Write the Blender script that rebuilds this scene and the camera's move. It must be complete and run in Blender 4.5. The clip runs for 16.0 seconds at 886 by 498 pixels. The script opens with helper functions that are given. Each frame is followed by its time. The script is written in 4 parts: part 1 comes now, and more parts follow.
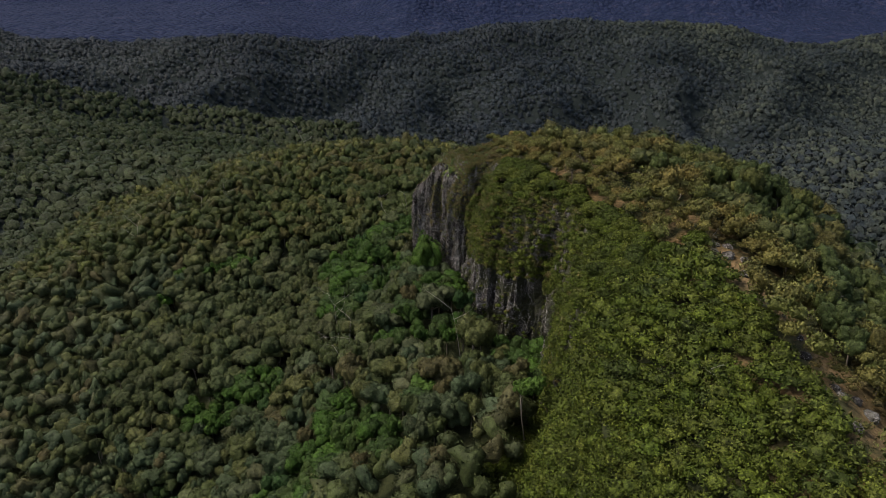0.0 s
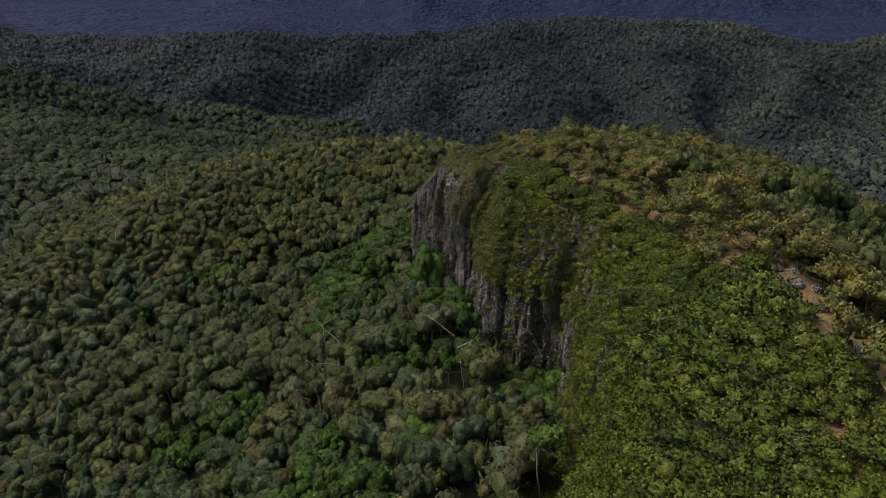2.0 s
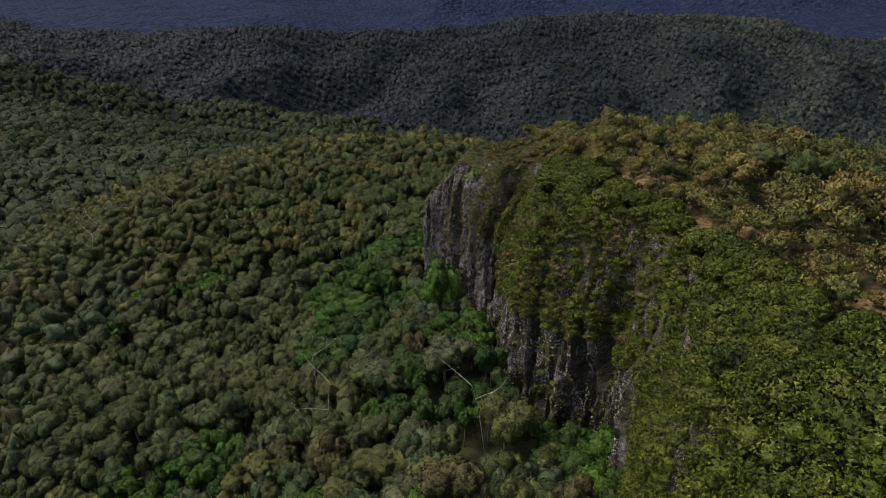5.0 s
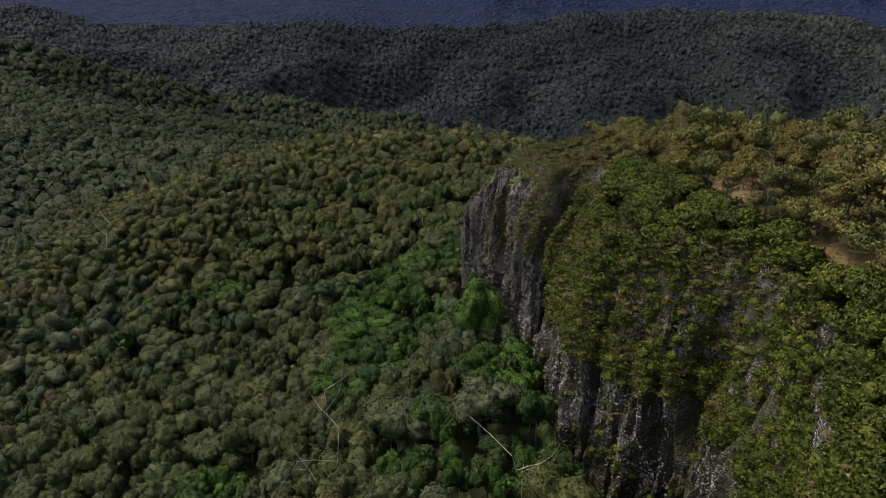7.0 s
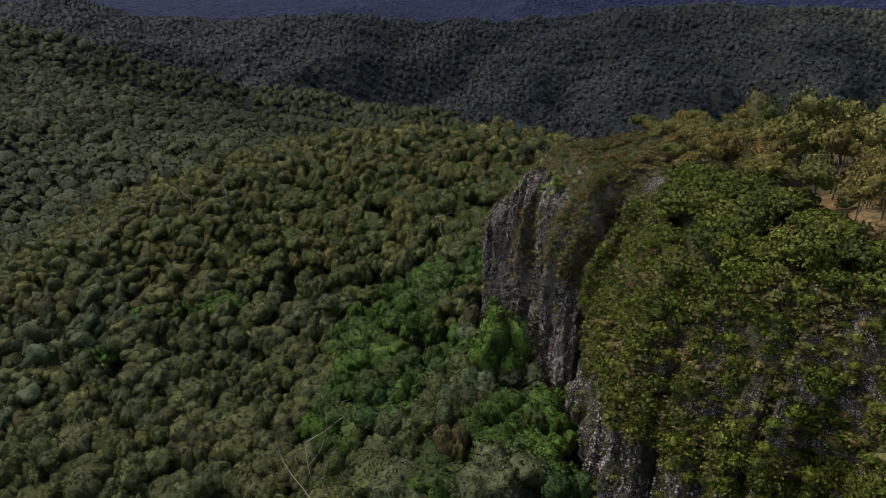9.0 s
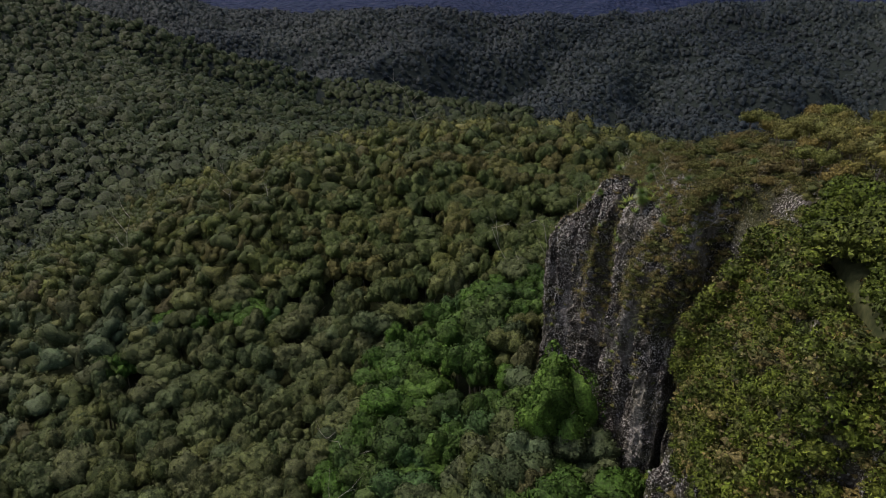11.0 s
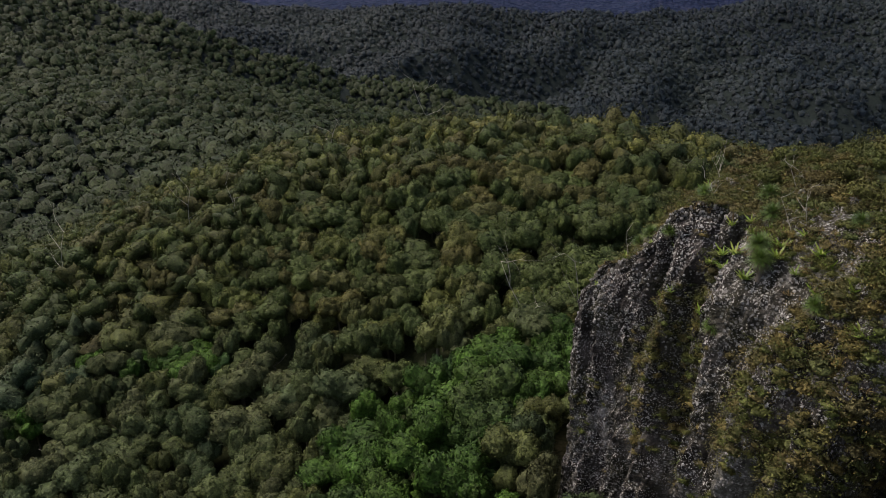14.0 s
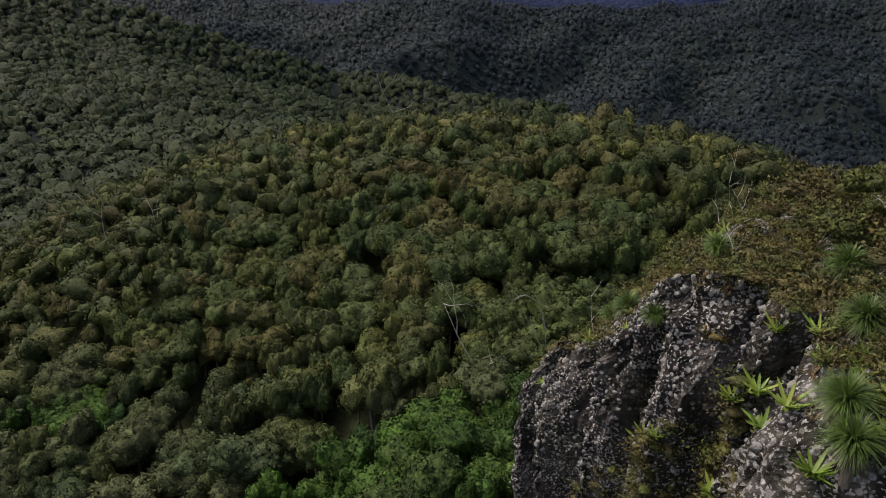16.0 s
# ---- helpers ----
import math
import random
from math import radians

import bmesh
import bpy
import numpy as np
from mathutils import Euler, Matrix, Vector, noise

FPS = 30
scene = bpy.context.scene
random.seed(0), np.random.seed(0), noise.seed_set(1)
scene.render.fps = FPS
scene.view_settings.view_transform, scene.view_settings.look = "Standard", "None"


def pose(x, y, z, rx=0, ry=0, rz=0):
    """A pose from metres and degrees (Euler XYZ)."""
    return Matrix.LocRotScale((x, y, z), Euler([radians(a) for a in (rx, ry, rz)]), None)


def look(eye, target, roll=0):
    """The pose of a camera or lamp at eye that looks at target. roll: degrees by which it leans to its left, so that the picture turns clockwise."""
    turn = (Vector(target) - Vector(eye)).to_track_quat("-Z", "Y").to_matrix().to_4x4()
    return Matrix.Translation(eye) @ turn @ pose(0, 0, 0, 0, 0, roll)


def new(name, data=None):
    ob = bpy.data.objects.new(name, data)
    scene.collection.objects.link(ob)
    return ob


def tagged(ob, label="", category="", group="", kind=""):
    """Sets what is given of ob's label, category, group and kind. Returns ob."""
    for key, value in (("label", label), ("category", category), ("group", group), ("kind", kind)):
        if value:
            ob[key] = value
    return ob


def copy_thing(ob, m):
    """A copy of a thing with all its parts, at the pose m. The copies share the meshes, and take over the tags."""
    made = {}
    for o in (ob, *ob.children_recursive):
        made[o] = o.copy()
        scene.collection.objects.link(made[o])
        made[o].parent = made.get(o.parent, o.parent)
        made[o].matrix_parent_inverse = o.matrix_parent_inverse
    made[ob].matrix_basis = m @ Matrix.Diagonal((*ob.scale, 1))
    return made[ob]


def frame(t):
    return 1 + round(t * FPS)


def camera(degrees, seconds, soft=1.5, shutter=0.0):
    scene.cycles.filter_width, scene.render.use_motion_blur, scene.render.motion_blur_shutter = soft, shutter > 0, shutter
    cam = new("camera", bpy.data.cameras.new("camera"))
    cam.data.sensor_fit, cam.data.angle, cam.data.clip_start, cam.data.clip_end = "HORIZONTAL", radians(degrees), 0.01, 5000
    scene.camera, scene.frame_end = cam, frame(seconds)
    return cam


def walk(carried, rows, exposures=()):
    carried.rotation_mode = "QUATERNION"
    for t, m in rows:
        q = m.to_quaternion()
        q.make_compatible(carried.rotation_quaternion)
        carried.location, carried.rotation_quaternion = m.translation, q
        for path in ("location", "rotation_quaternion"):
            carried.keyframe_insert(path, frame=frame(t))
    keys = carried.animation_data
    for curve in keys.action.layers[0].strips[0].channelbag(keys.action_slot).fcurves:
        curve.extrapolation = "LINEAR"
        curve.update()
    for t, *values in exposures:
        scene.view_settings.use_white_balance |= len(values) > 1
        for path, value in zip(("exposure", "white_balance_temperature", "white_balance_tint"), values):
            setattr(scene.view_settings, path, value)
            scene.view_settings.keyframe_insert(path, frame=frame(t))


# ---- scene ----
cam = camera(62.7, 16.0, soft=0.55)
METRES, EYE, TILT, LEAN, TURN = 180.0, 180.0, -22.0, 0.0, 0.0
ROWS = [
    (0.0, 0.0, 0.0, 0.0, -0.0, 0.0, 0.0),
    (0.5, 0.0013, 0.0294, 0.0046, 0.13, 0.01, -0.08),
    (1.0, 0.0024, 0.0622, 0.0095, 0.26, 0.0, -0.17),
    (1.5, 0.0032, 0.0899, 0.0137, 0.34, -0.05, -0.22),
    (2.0, 0.0039, 0.1199, 0.0173, 0.46, -0.04, -0.32),
    (2.5, 0.0044, 0.145, 0.0199, 0.61, -0.08, -0.41),
    (3.0, 0.0047, 0.1736, 0.0229, 0.85, -0.14, -0.5),
    (3.5, 0.0051, 0.199, 0.0254, 1.08, -0.13, -0.58),
    (4.0, 0.0056, 0.2294, 0.0283, 1.36, -0.09, -0.66),
    (6.5, 0.0049, 0.3792, 0.0468, 4.27, -0.17, -1.76),
    (7.0, 0.0059, 0.4133, 0.0517, 5.57, -0.26, -2.28),
    (7.5, 0.0069, 0.4433, 0.0559, 6.49, -0.37, -2.67),
    (8.0, 0.008, 0.4777, 0.0607, 6.9, -0.44, -2.84),
    (8.5, 0.0087, 0.5075, 0.0654, 7.14, -0.54, -2.89),
    (9.0, 0.009, 0.5419, 0.0701, 8.35, -0.66, -3.37),
    (11.5, 0.0005, 0.7009, 0.0918, 15.37, -1.49, -6.02),
    (12.0, -0.0042, 0.7354, 0.0963, 16.39, -1.64, -6.37),
    (12.5, -0.0088, 0.7655, 0.1002, 16.7, -1.7, -6.48),
    (13.0, -0.0137, 0.7996, 0.1048, 16.76, -1.65, -6.53),
    (13.5, -0.0159, 0.8295, 0.1088, 16.78, -1.54, -6.55),
    (14.0, -0.0167, 0.8632, 0.1134, 16.8, -1.47, -6.57),
    (14.5, -0.0163, 0.8927, 0.1177, 16.81, -1.48, -6.58),
    (15.0, -0.0151, 0.9264, 0.1227, 16.83, -1.51, -6.6),
    (15.5, -0.0142, 0.956, 0.1281, 16.84, -1.57, -6.61),
    (16.0, -0.0146, 0.9888, 0.1362, 17.02, -1.69, -6.69),
]
walk(cam, [(t, pose(0, 0, EYE, TILT, LEAN, TURN) @ pose(METRES * x, METRES * y, METRES * z, 90 + pitch, roll, yaw)) for t, x, y, z, yaw, pitch, roll in ROWS],
     exposures=[(0.0, 0.0), (16.0, 0.0)])

# ---- light: a bright overcast sky with a veiled sun ----
SUN_ELEVATION, SUN_AZIMUTH = 60.0, -84.0  # degrees; azimuth from +y towards +x
world = bpy.data.worlds.new("sky")
scene.world = world
world.use_nodes = True
wn = world.node_tree.nodes
sky = wn.new("ShaderNodeTexSky")
sky.sky_type = "NISHITA"
sky.sun_disc = False
sky.sun_elevation, sky.sun_rotation = radians(SUN_ELEVATION), radians(SUN_AZIMUTH)
sky.air_density, sky.dust_density, sky.ozone_density = 1.0, 6.0, 1.0
world.node_tree.links.new(sky.outputs[0], wn["Background"].inputs[0])
wn["Background"].inputs[1].default_value = 0.16
sun = new("sun", bpy.data.lights.new("sun", "SUN"))
sun.data.energy, sun.data.angle, sun.data.color = 1.75, radians(14), (1.0, 0.92, 0.78)
a, e = radians(SUN_AZIMUTH), radians(SUN_ELEVATION)
sun.matrix_world = look((300 * math.sin(a) * math.cos(e), 300 * math.cos(a) * math.cos(e), 300 * math.sin(e)), (0, 0, 0))


# ---- noise on arrays ----
def lattice(ix, iy, iz, seed):
    n = (ix * 374761393 + iy * 668265263 + iz * 1274126177 + seed * 974634777) & 0xFFFFFFFF
    n = ((n ^ (n >> 13)) * 1274126177) & 0xFFFFFFFF
    n = ((n ^ (n >> 16)) * 668265263) & 0xFFFFFFFF
    return ((n ^ (n >> 15)) & 0xFFFF) / 65535.0


def value_noise(x, y, z=0.0, seed=0):
    """Smooth noise from 0 to 1 on arrays."""
    x, y, z = np.broadcast_arrays(np.asarray(x, float), np.asarray(y, float), np.asarray(z, float))
    fx, fy, fz = np.floor(x), np.floor(y), np.floor(z)
    ix, iy, iz = fx.astype(np.int64), fy.astype(np.int64), fz.astype(np.int64)
    u, v, w = x - fx, y - fy, z - fz
    u, v, w = u * u * (3 - 2 * u), v * v * (3 - 2 * v), w * w * (3 - 2 * w)
    out = 0.0
    for a, wa in ((0, 1 - u), (1, u)):
        for b, wb in ((0, 1 - v), (1, v)):
            for c, wc in ((0, 1 - w), (1, w)):
                out = out + wa * wb * wc * lattice(ix + a, iy + b, iz + c, seed)
    return out


def fbm(x, y, z=0.0, seed=0, octaves=4):
    total, amp, norm = 0.0, 1.0, 0.0
    for o in range(octaves):
        f = 2.03 ** o
        total = total + amp * value_noise(x * f, y * f, np.asarray(z) * f, seed + 17 * o)
        norm += amp
        amp *= 0.5
    return total / norm


def smooth(a, b, x):
    t = np.clip((x - a) / (b - a), 0, 1)
    return t * t * (3 - 2 * t)


# ---- landforms: hills and hollows as (x, y, height, radius) over a base level ----
BASE = 30.0
HILL_BEHIND = [(-60, 320, 28.5, 70), (10, 285, 46.5, 70), (-110, 262, 20.7, 45), (-10, 225, 17.5, 40),
               (-150, 410, 30.1, 60), (-60, 420, 3.7, 90), (-120, 520, -8.0, 90), (50, 500, 18.0, 120),
               (-14, 208, 11.2, 20), (-40, 222, -6.4, 26), (19, 290, 8.0, 22)]
CLIFF_FOOT = [(-5, 150, 45.3, 40), (0, 110, 25.1, 45), (-60, 200, -5.6, 45), (-70, 150, -24.4, 50),
              (-130, 190, 7.7, 60), (-20, 185, -8.8, 30), (-10, 130, -10.3, 26), (12, 104, 10.0, 20),
              (-2, 165, 7.2, 24), (-38, 150, -6.2, 24), (-86, 180, 20.2, 26), (-50, 178, 12.8, 26),
              (-60, 60, 14.9, 80), (-20, -40, 16.1, 100)]
WEST_HILLS = [(-200, 370, -11.7, 70), (-300, 460, 37.6, 90), (-400, 520, -50.1, 110), (-560, 600, 69.5, 140),
              (-400, 640, 34.8, 110), (-290, 590, 16.9, 80), (-300, 720, -40.8, 110), (-250, 270, 17.4, 80),
              (-350, 330, -11.7, 120), (-550, 320, 79.2, 160), (-250, 120, -9.7, 120), (-550, 780, 30.0, 160),
              (-450, 760, -64.0, 90)]
EAST_VALLEY = [(150, 380, -15.3, 110), (250, 600, -37.6, 150), (50, 680, -22.7, 120), (90, 60, 11.4, 90),
               (160, 190, -8.4, 90), (300, 220, -30.3, 110)]

# the rocky ridge: its crest line (x, y, z) and the cliff line (x, y, edge height, run of the step)
CREST = [(46, -120, 60), (46, 0, 112), (46, 55, 130), (45, 84, 134), (44, 108, 136), (40, 131, 136.5), (32, 150, 136.5),
         (26, 170, 135), (16, 189, 131), (7, 200, 128.5), (0, 205, 125), (-6, 209, 116)]
CLIFF = [(2, -120, 60, 30), (8, 60, 100, 26), (11, 85, 104, 16), (15, 102, 109, 14), (19, 112, 118, 4), (22.5, 122, 120, 3), (22.5, 132, 120, 3),
         (20.5, 140, 120, 3), (14, 146.5, 119, 3), (8.5, 152, 119.5, 3), (7.8, 160, 121.5, 3), (7.6, 168, 121.5, 3), (6.6, 174.5, 122, 3), (9.2, 177.5, 122.5, 3), (8.6, 180.3, 123, 3), (3.8, 183, 124, 3),
         (1.4, 189, 125.5, 3), (-2, 195.5, 126.3, 3), (-4.2, 199.3, 124.5, 3), (-6.6, 203, 118.8, 3), (-9.2, 206.5, 117.3, 3), (-8.5, 211, 112, 4), (-3, 215, 112, 7), (8, 220, 112, 12),
         (30, 226, 110, 20), (70, 230, 100, 20)]


# the spur that runs down from the western hill across the head of the valley: x, y, height
SPUR = [(-900, 560, 180), (-620, 640, 122), (-500, 655, 104), (-414, 670, 88), (-350, 712, 58), (-292, 762, 32), (-220, 750, 28), (-156, 712, 28), (-100, 700, 27), (-30, 690, 16), (40, 680, 0)]


def along(line, x, y):
    """Nearest point on a polyline: distance (positive on its right), interpolated further columns."""
    best = np.full(np.shape(x), 1e9)
    side = np.zeros(np.shape(x))
    cols = [np.zeros(np.shape(x)) for _ in line[0][2:]]
    for p, q in zip(line[:-1], line[1:]):
        dx, dy = q[0] - p[0], q[1] - p[1]
        t = np.clip(((x - p[0]) * dx + (y - p[1]) * dy) / (dx * dx + dy * dy), 0, 1)
        d = np.hypot(x - p[0] - t * dx, y - p[1] - t * dy)
        near = d < best
        best = np.where(near, d, best)
        side = np.where(near, np.sign((x - p[0]) * dy - (y - p[1]) * dx), side)
        for k in range(len(cols)):
            cols[k] = np.where(near, p[2 + k] + t * (q[2 + k] - p[2 + k]), cols[k])
    return best * side, cols


def lowland(x, y):
    g = np.full(np.shape(x), BASE)
    for hx, hy, hh, r in HILL_BEHIND + CLIFF_FOOT + WEST_HILLS + EAST_VALLEY:
        g = g + hh * np.exp(-((x - hx) ** 2 + (y - hy) ** 2) / (2 * r * r))
    rough = np.clip(smooth(-170, -240, x) + smooth(380, 460, y), 0, 1)
    return g + 5 * (fbm(x / 45, y / 45, seed=3) - 0.5) + 20 * rough * (fbm(x / 75, y / 75, seed=4, octaves=3) - 0.5)


def ridge_top(x, y):
    d, (cz,) = along(CREST, x, y)
    w = np.where(d < 0, -d, 0)
    e = np.where(d > 0, d, 0)
    west = np.where(w < 34, 0.25 * w + 0.008 * w * w, 17.75 + 0.8 * (w - 34))
    east = np.where(e < 25, 0.22 * e + 0.006 * e * e, 9.25 + 0.92 * (e - 25)) + 0.25 * e * smooth(112, 90, y)
    shelf = np.where(e < 18, 0.03 * e, 0.54 + 0.25 * (e - 18) + 0.012 * np.clip(e - 18, 0, 26) ** 2 + 0.4 * np.clip(e - 44, 0, None))
    east = east + (np.minimum(east, shelf) - east) * smooth(112, 136, y)
    return cz - west - east + 2.2 * (fbm(x / 9, y / 9, seed=5) - 0.5)


def far_ridge(x, y):
    crest = 1150 + 60 * np.sin(x / 260) + 40 * np.sin(x / 110 + 1)
    top = 62 + 26 * np.exp(-((x - 290) / 200) ** 2) - 20 * np.exp(-((x - 600) / 110) ** 2) + 14 * np.exp(-((x + 320) / 110) ** 2) + 22 * np.exp(-((x + 820) / 150) ** 2)
    d = crest - y
    spur = np.sin(x / 74 + 4.5 * fbm(x / 170, y / 170, seed=8) + 0.002 * d) ** 2
    front = 0.19 * np.clip(d, 0, None) + 0.00002 * np.clip(d, 0, None) ** 2
    back = 0.3 * np.clip(-d, 0, None)
    return top - front - back - 36 * spur * smooth(10, 240, np.abs(d)) + 34 * (fbm(x / 90, y / 90, seed=9) - 0.5)


def mountains(x, y):
    rise = smooth(1700, 3600, y + 0.08 * x)
    gully = np.abs(np.sin(x / 240 + 3.0 * fbm(x / 700, y / 700, seed=11) + y / 1500))
    side = np.abs(np.sin(x / 95 + y / 240 + 2.5 * fbm(x / 200, y / 260, seed=14)))
    return -60 + 560 * rise - 170 * gully * rise * (1.15 - rise) * 2 - 30 * side * rise + 90 * (fbm(x / 300, y / 300, seed=12) - 0.5)


def soft_max(a, b, k):
    h = np.clip(0.5 + 0.5 * (a - b) / k, 0, 1)
    return b + (a - b) * h + k * h * (1 - h)


def ground_height(x, y):
    x, y = np.asarray(x, float), np.asarray(y, float)
    g = lowland(x, y) - 55 * smooth(620, 900, y) * smooth(-500, -250, x)
    sd, (sz,) = along(SPUR, x, y)
    g = soft_max(g, sz - 0.42 * np.abs(sd) + 9 * (fbm(x / 60, y / 60, seed=6, octaves=3) - 0.5), 10)
    g = soft_max(g, far_ridge(x, y), 14)
    g = soft_max(g, mountains(x, y), 60)
    d, (edge, run) = along(CLIFF, x, y)
    lift = np.clip(ridge_top(x, y) - g, 0, None)
    return g + lift * smooth(0, 1, (d - 3.0 + 0.55 * np.clip(run - 3, 0, 14)) / run)


# ---- materials ----
def node_material(name):
    m = bpy.data.materials.new(name)
    m.use_nodes = True
    return m, m.node_tree.nodes, m.node_tree.links


def ramp_node(nodes, stops):
    r = nodes.new("ShaderNodeValToRGB")
    while len(r.color_ramp.elements) < len(stops):
        r.color_ramp.elements.new(0.5)
    for el, (p, c) in zip(r.color_ramp.elements, stops):
        el.position, el.color = p, (*c, 1)
    return r


def mix_node(nodes, kind="MIX"):
    n = nodes.new("ShaderNodeMix")
    n.data_type, n.blend_type = "RGBA", kind
    return n


def foliage(name, colours, joined=False, clump=0.9, leaf=5.0, bump=0.7, contrast=0.5, spread=0.22):
    """Leaves whose colour varies from plant to plant, with clumps and single leaves as grain and relief."""
    m, nodes, links = node_material(name)
    b = nodes["Principled BSDF"]
    b.inputs["Roughness"].default_value = 0.6
    b.inputs["Specular IOR Level"].default_value = 0.14
    if joined:
        src = nodes.new("ShaderNodeAttribute")
        src.attribute_name = "tint"
        out = src.outputs["Fac"]
    else:
        out = nodes.new("ShaderNodeObjectInfo").outputs["Random"]
    step = 1.0 / (len(colours) - 1)
    colours = [tuple(0.87 * c for c in colour) for colour in colours]
    r = ramp_node(nodes, [(i * step, c) for i, c in enumerate(colours)])
    links.new(out, r.inputs[0])
    pos = nodes.new("ShaderNodeNewGeometry")
    n1, n2 = nodes.new("ShaderNodeTexNoise"), nodes.new("ShaderNodeTexNoise")
    n1.inputs["Scale"].default_value, n1.inputs["Detail"].default_value = clump, 3
    n2.inputs["Scale"].default_value, n2.inputs["Detail"].default_value = leaf, 3
    links.new(pos.outputs["Position"], n1.inputs["Vector"])
    links.new(pos.outputs["Position"], n2.inputs["Vector"])
    grain = nodes.new("ShaderNodeMapRange")
    grain.inputs["From Min"].default_value, grain.inputs["From Max"].default_value = 0.32, 0.68
    grain.inputs["To Min"].default_value, grain.inputs["To Max"].default_value = 1 - contrast, 1 + contrast
    links.new(n2.outputs["Fac"], grain.inputs["Value"])
    tone = nodes.new("ShaderNodeMapRange")
    tone.inputs["From Min"].default_value, tone.inputs["From Max"].default_value = 0.3, 0.7
    tone.inputs["To Min"].default_value, tone.inputs["To Max"].default_value = 0.68, 1.32
    links.new(n1.outputs["Fac"], tone.inputs["Value"])
    both = nodes.new("ShaderNodeMath")
    both.operation = "MULTIPLY"
    links.new(grain.outputs[0], both.inputs[0])
    spray = nodes.new("ShaderNodeMapRange")
    spray.inputs["To Min"].default_value, spray.inputs["To Max"].default_value = 1 - spread, 1 + spread
    links.new(pos.outputs["Random Per Island"], spray.inputs["Value"])
    sprays = nodes.new("ShaderNodeMath")
    sprays.operation = "MULTIPLY"
    links.new(tone.outputs[0], sprays.inputs[0])
    links.new(spray.outputs[0], sprays.inputs[1])
    links.new(sprays.outputs[0], both.inputs[1])
    mul = mix_node(nodes, "MULTIPLY")
    mul.inputs["Factor"].default_value = 1.0
    links.new(r.outputs[0], mul.inputs["A"])
    links.new(both.outputs[0], mul.inputs["B"])
    links.new(mul.outputs["Result"], b.inputs["Base Color"])
    bn = nodes.new("ShaderNodeBump")
    bn.inputs["Strength"].default_value, bn.inputs["Distance"].default_value = bump, 0.9 / leaf
    links.new(n2.outputs["Fac"], bn.inputs["Height"])
    links.new(bn.outputs[0], b.inputs["Normal"])
    return m


def blade_leaf(name, colours, spread=0.25):
    """Long bare leaves: colour by plant, a little by leaf, with light through them."""
    m, nodes, links = node_material(name)
    b = nodes["Principled BSDF"]
    b.inputs["Roughness"].default_value = 0.45
    r = ramp_node(nodes, [(i / (len(colours) - 1), c) for i, c in enumerate(colours)])
    links.new(nodes.new("ShaderNodeObjectInfo").outputs["Random"], r.inputs[0])
    vary = nodes.new("ShaderNodeMapRange")
    vary.inputs["To Min"].default_value, vary.inputs["To Max"].default_value = 1 - spread, 1 + spread
    links.new(nodes.new("ShaderNodeNewGeometry").outputs["Random Per Island"], vary.inputs["Value"])
    mul = mix_node(nodes, "MULTIPLY")
    mul.inputs["Factor"].default_value = 1.0
    links.new(r.outputs[0], mul.inputs["A"])
    links.new(vary.outputs[0], mul.inputs["B"])
    links.new(mul.outputs["Result"], b.inputs["Base Color"])
    tr = nodes.new("ShaderNodeBsdfTranslucent")
    links.new(mul.outputs["Result"], tr.inputs["Color"])
    mix = nodes.new("ShaderNodeMixShader")
    mix.inputs[0].default_value = 0.25
    links.new(b.outputs[0], mix.inputs[1])
    links.new(tr.outputs[0], mix.inputs[2])
    links.new(mix.outputs[0], nodes["Material Output"].inputs[0])
    return m


def plain_grain(name, dark, light, scale, rough=0.85, bump=0.3, stretch=(1, 1, 1), world_space=True):
    m, nodes, links = node_material(name)
    b = nodes["Principled BSDF"]
    b.inputs["Roughness"].default_value = rough
    b.inputs["Specular IOR Level"].default_value = 0.2
    co = nodes.new("ShaderNodeNewGeometry").outputs["Position"] if world_space else nodes.new("ShaderNodeTexCoord").outputs["Object"]
    mp = nodes.new("ShaderNodeMapping")
    mp.inputs["Scale"].default_value = stretch
    links.new(co, mp.inputs[0])
    n1, n2 = nodes.new("ShaderNodeTexNoise"), nodes.new("ShaderNodeTexNoise")
    n1.inputs["Scale"].default_value, n2.inputs["Scale"].default_value = scale, scale * 7
    n1.inputs["Detail"].default_value = 5
    links.new(mp.outputs[0], n1.inputs["Vector"])
    links.new(mp.outputs[0], n2.inputs["Vector"])
    add = nodes.new("ShaderNodeMath")
    add.operation = "MULTIPLY_ADD"
    add.inputs[1].default_value = 0.5
    half = nodes.new("ShaderNodeMath")
    half.operation = "MULTIPLY"
    half.inputs[1].default_value = 0.5
    links.new(n2.outputs["Fac"], half.inputs[0])
    links.new(n1.outputs["Fac"], add.inputs[0])
    links.new(half.outputs[0], add.inputs[2])
    r = ramp_node(nodes, [(0.33, dark), (0.67, light)])
    links.new(add.outputs[0], r.inputs[0])
    links.new(r.outputs[0], b.inputs["Base Color"])
    bn = nodes.new("ShaderNodeBump")
    bn.inputs["Strength"].default_value, bn.inputs["Distance"].default_value = bump, 0.2
    links.new(add.outputs[0], bn.inputs["Height"])
    links.new(bn.outputs[0], b.inputs["Normal"])
    return m


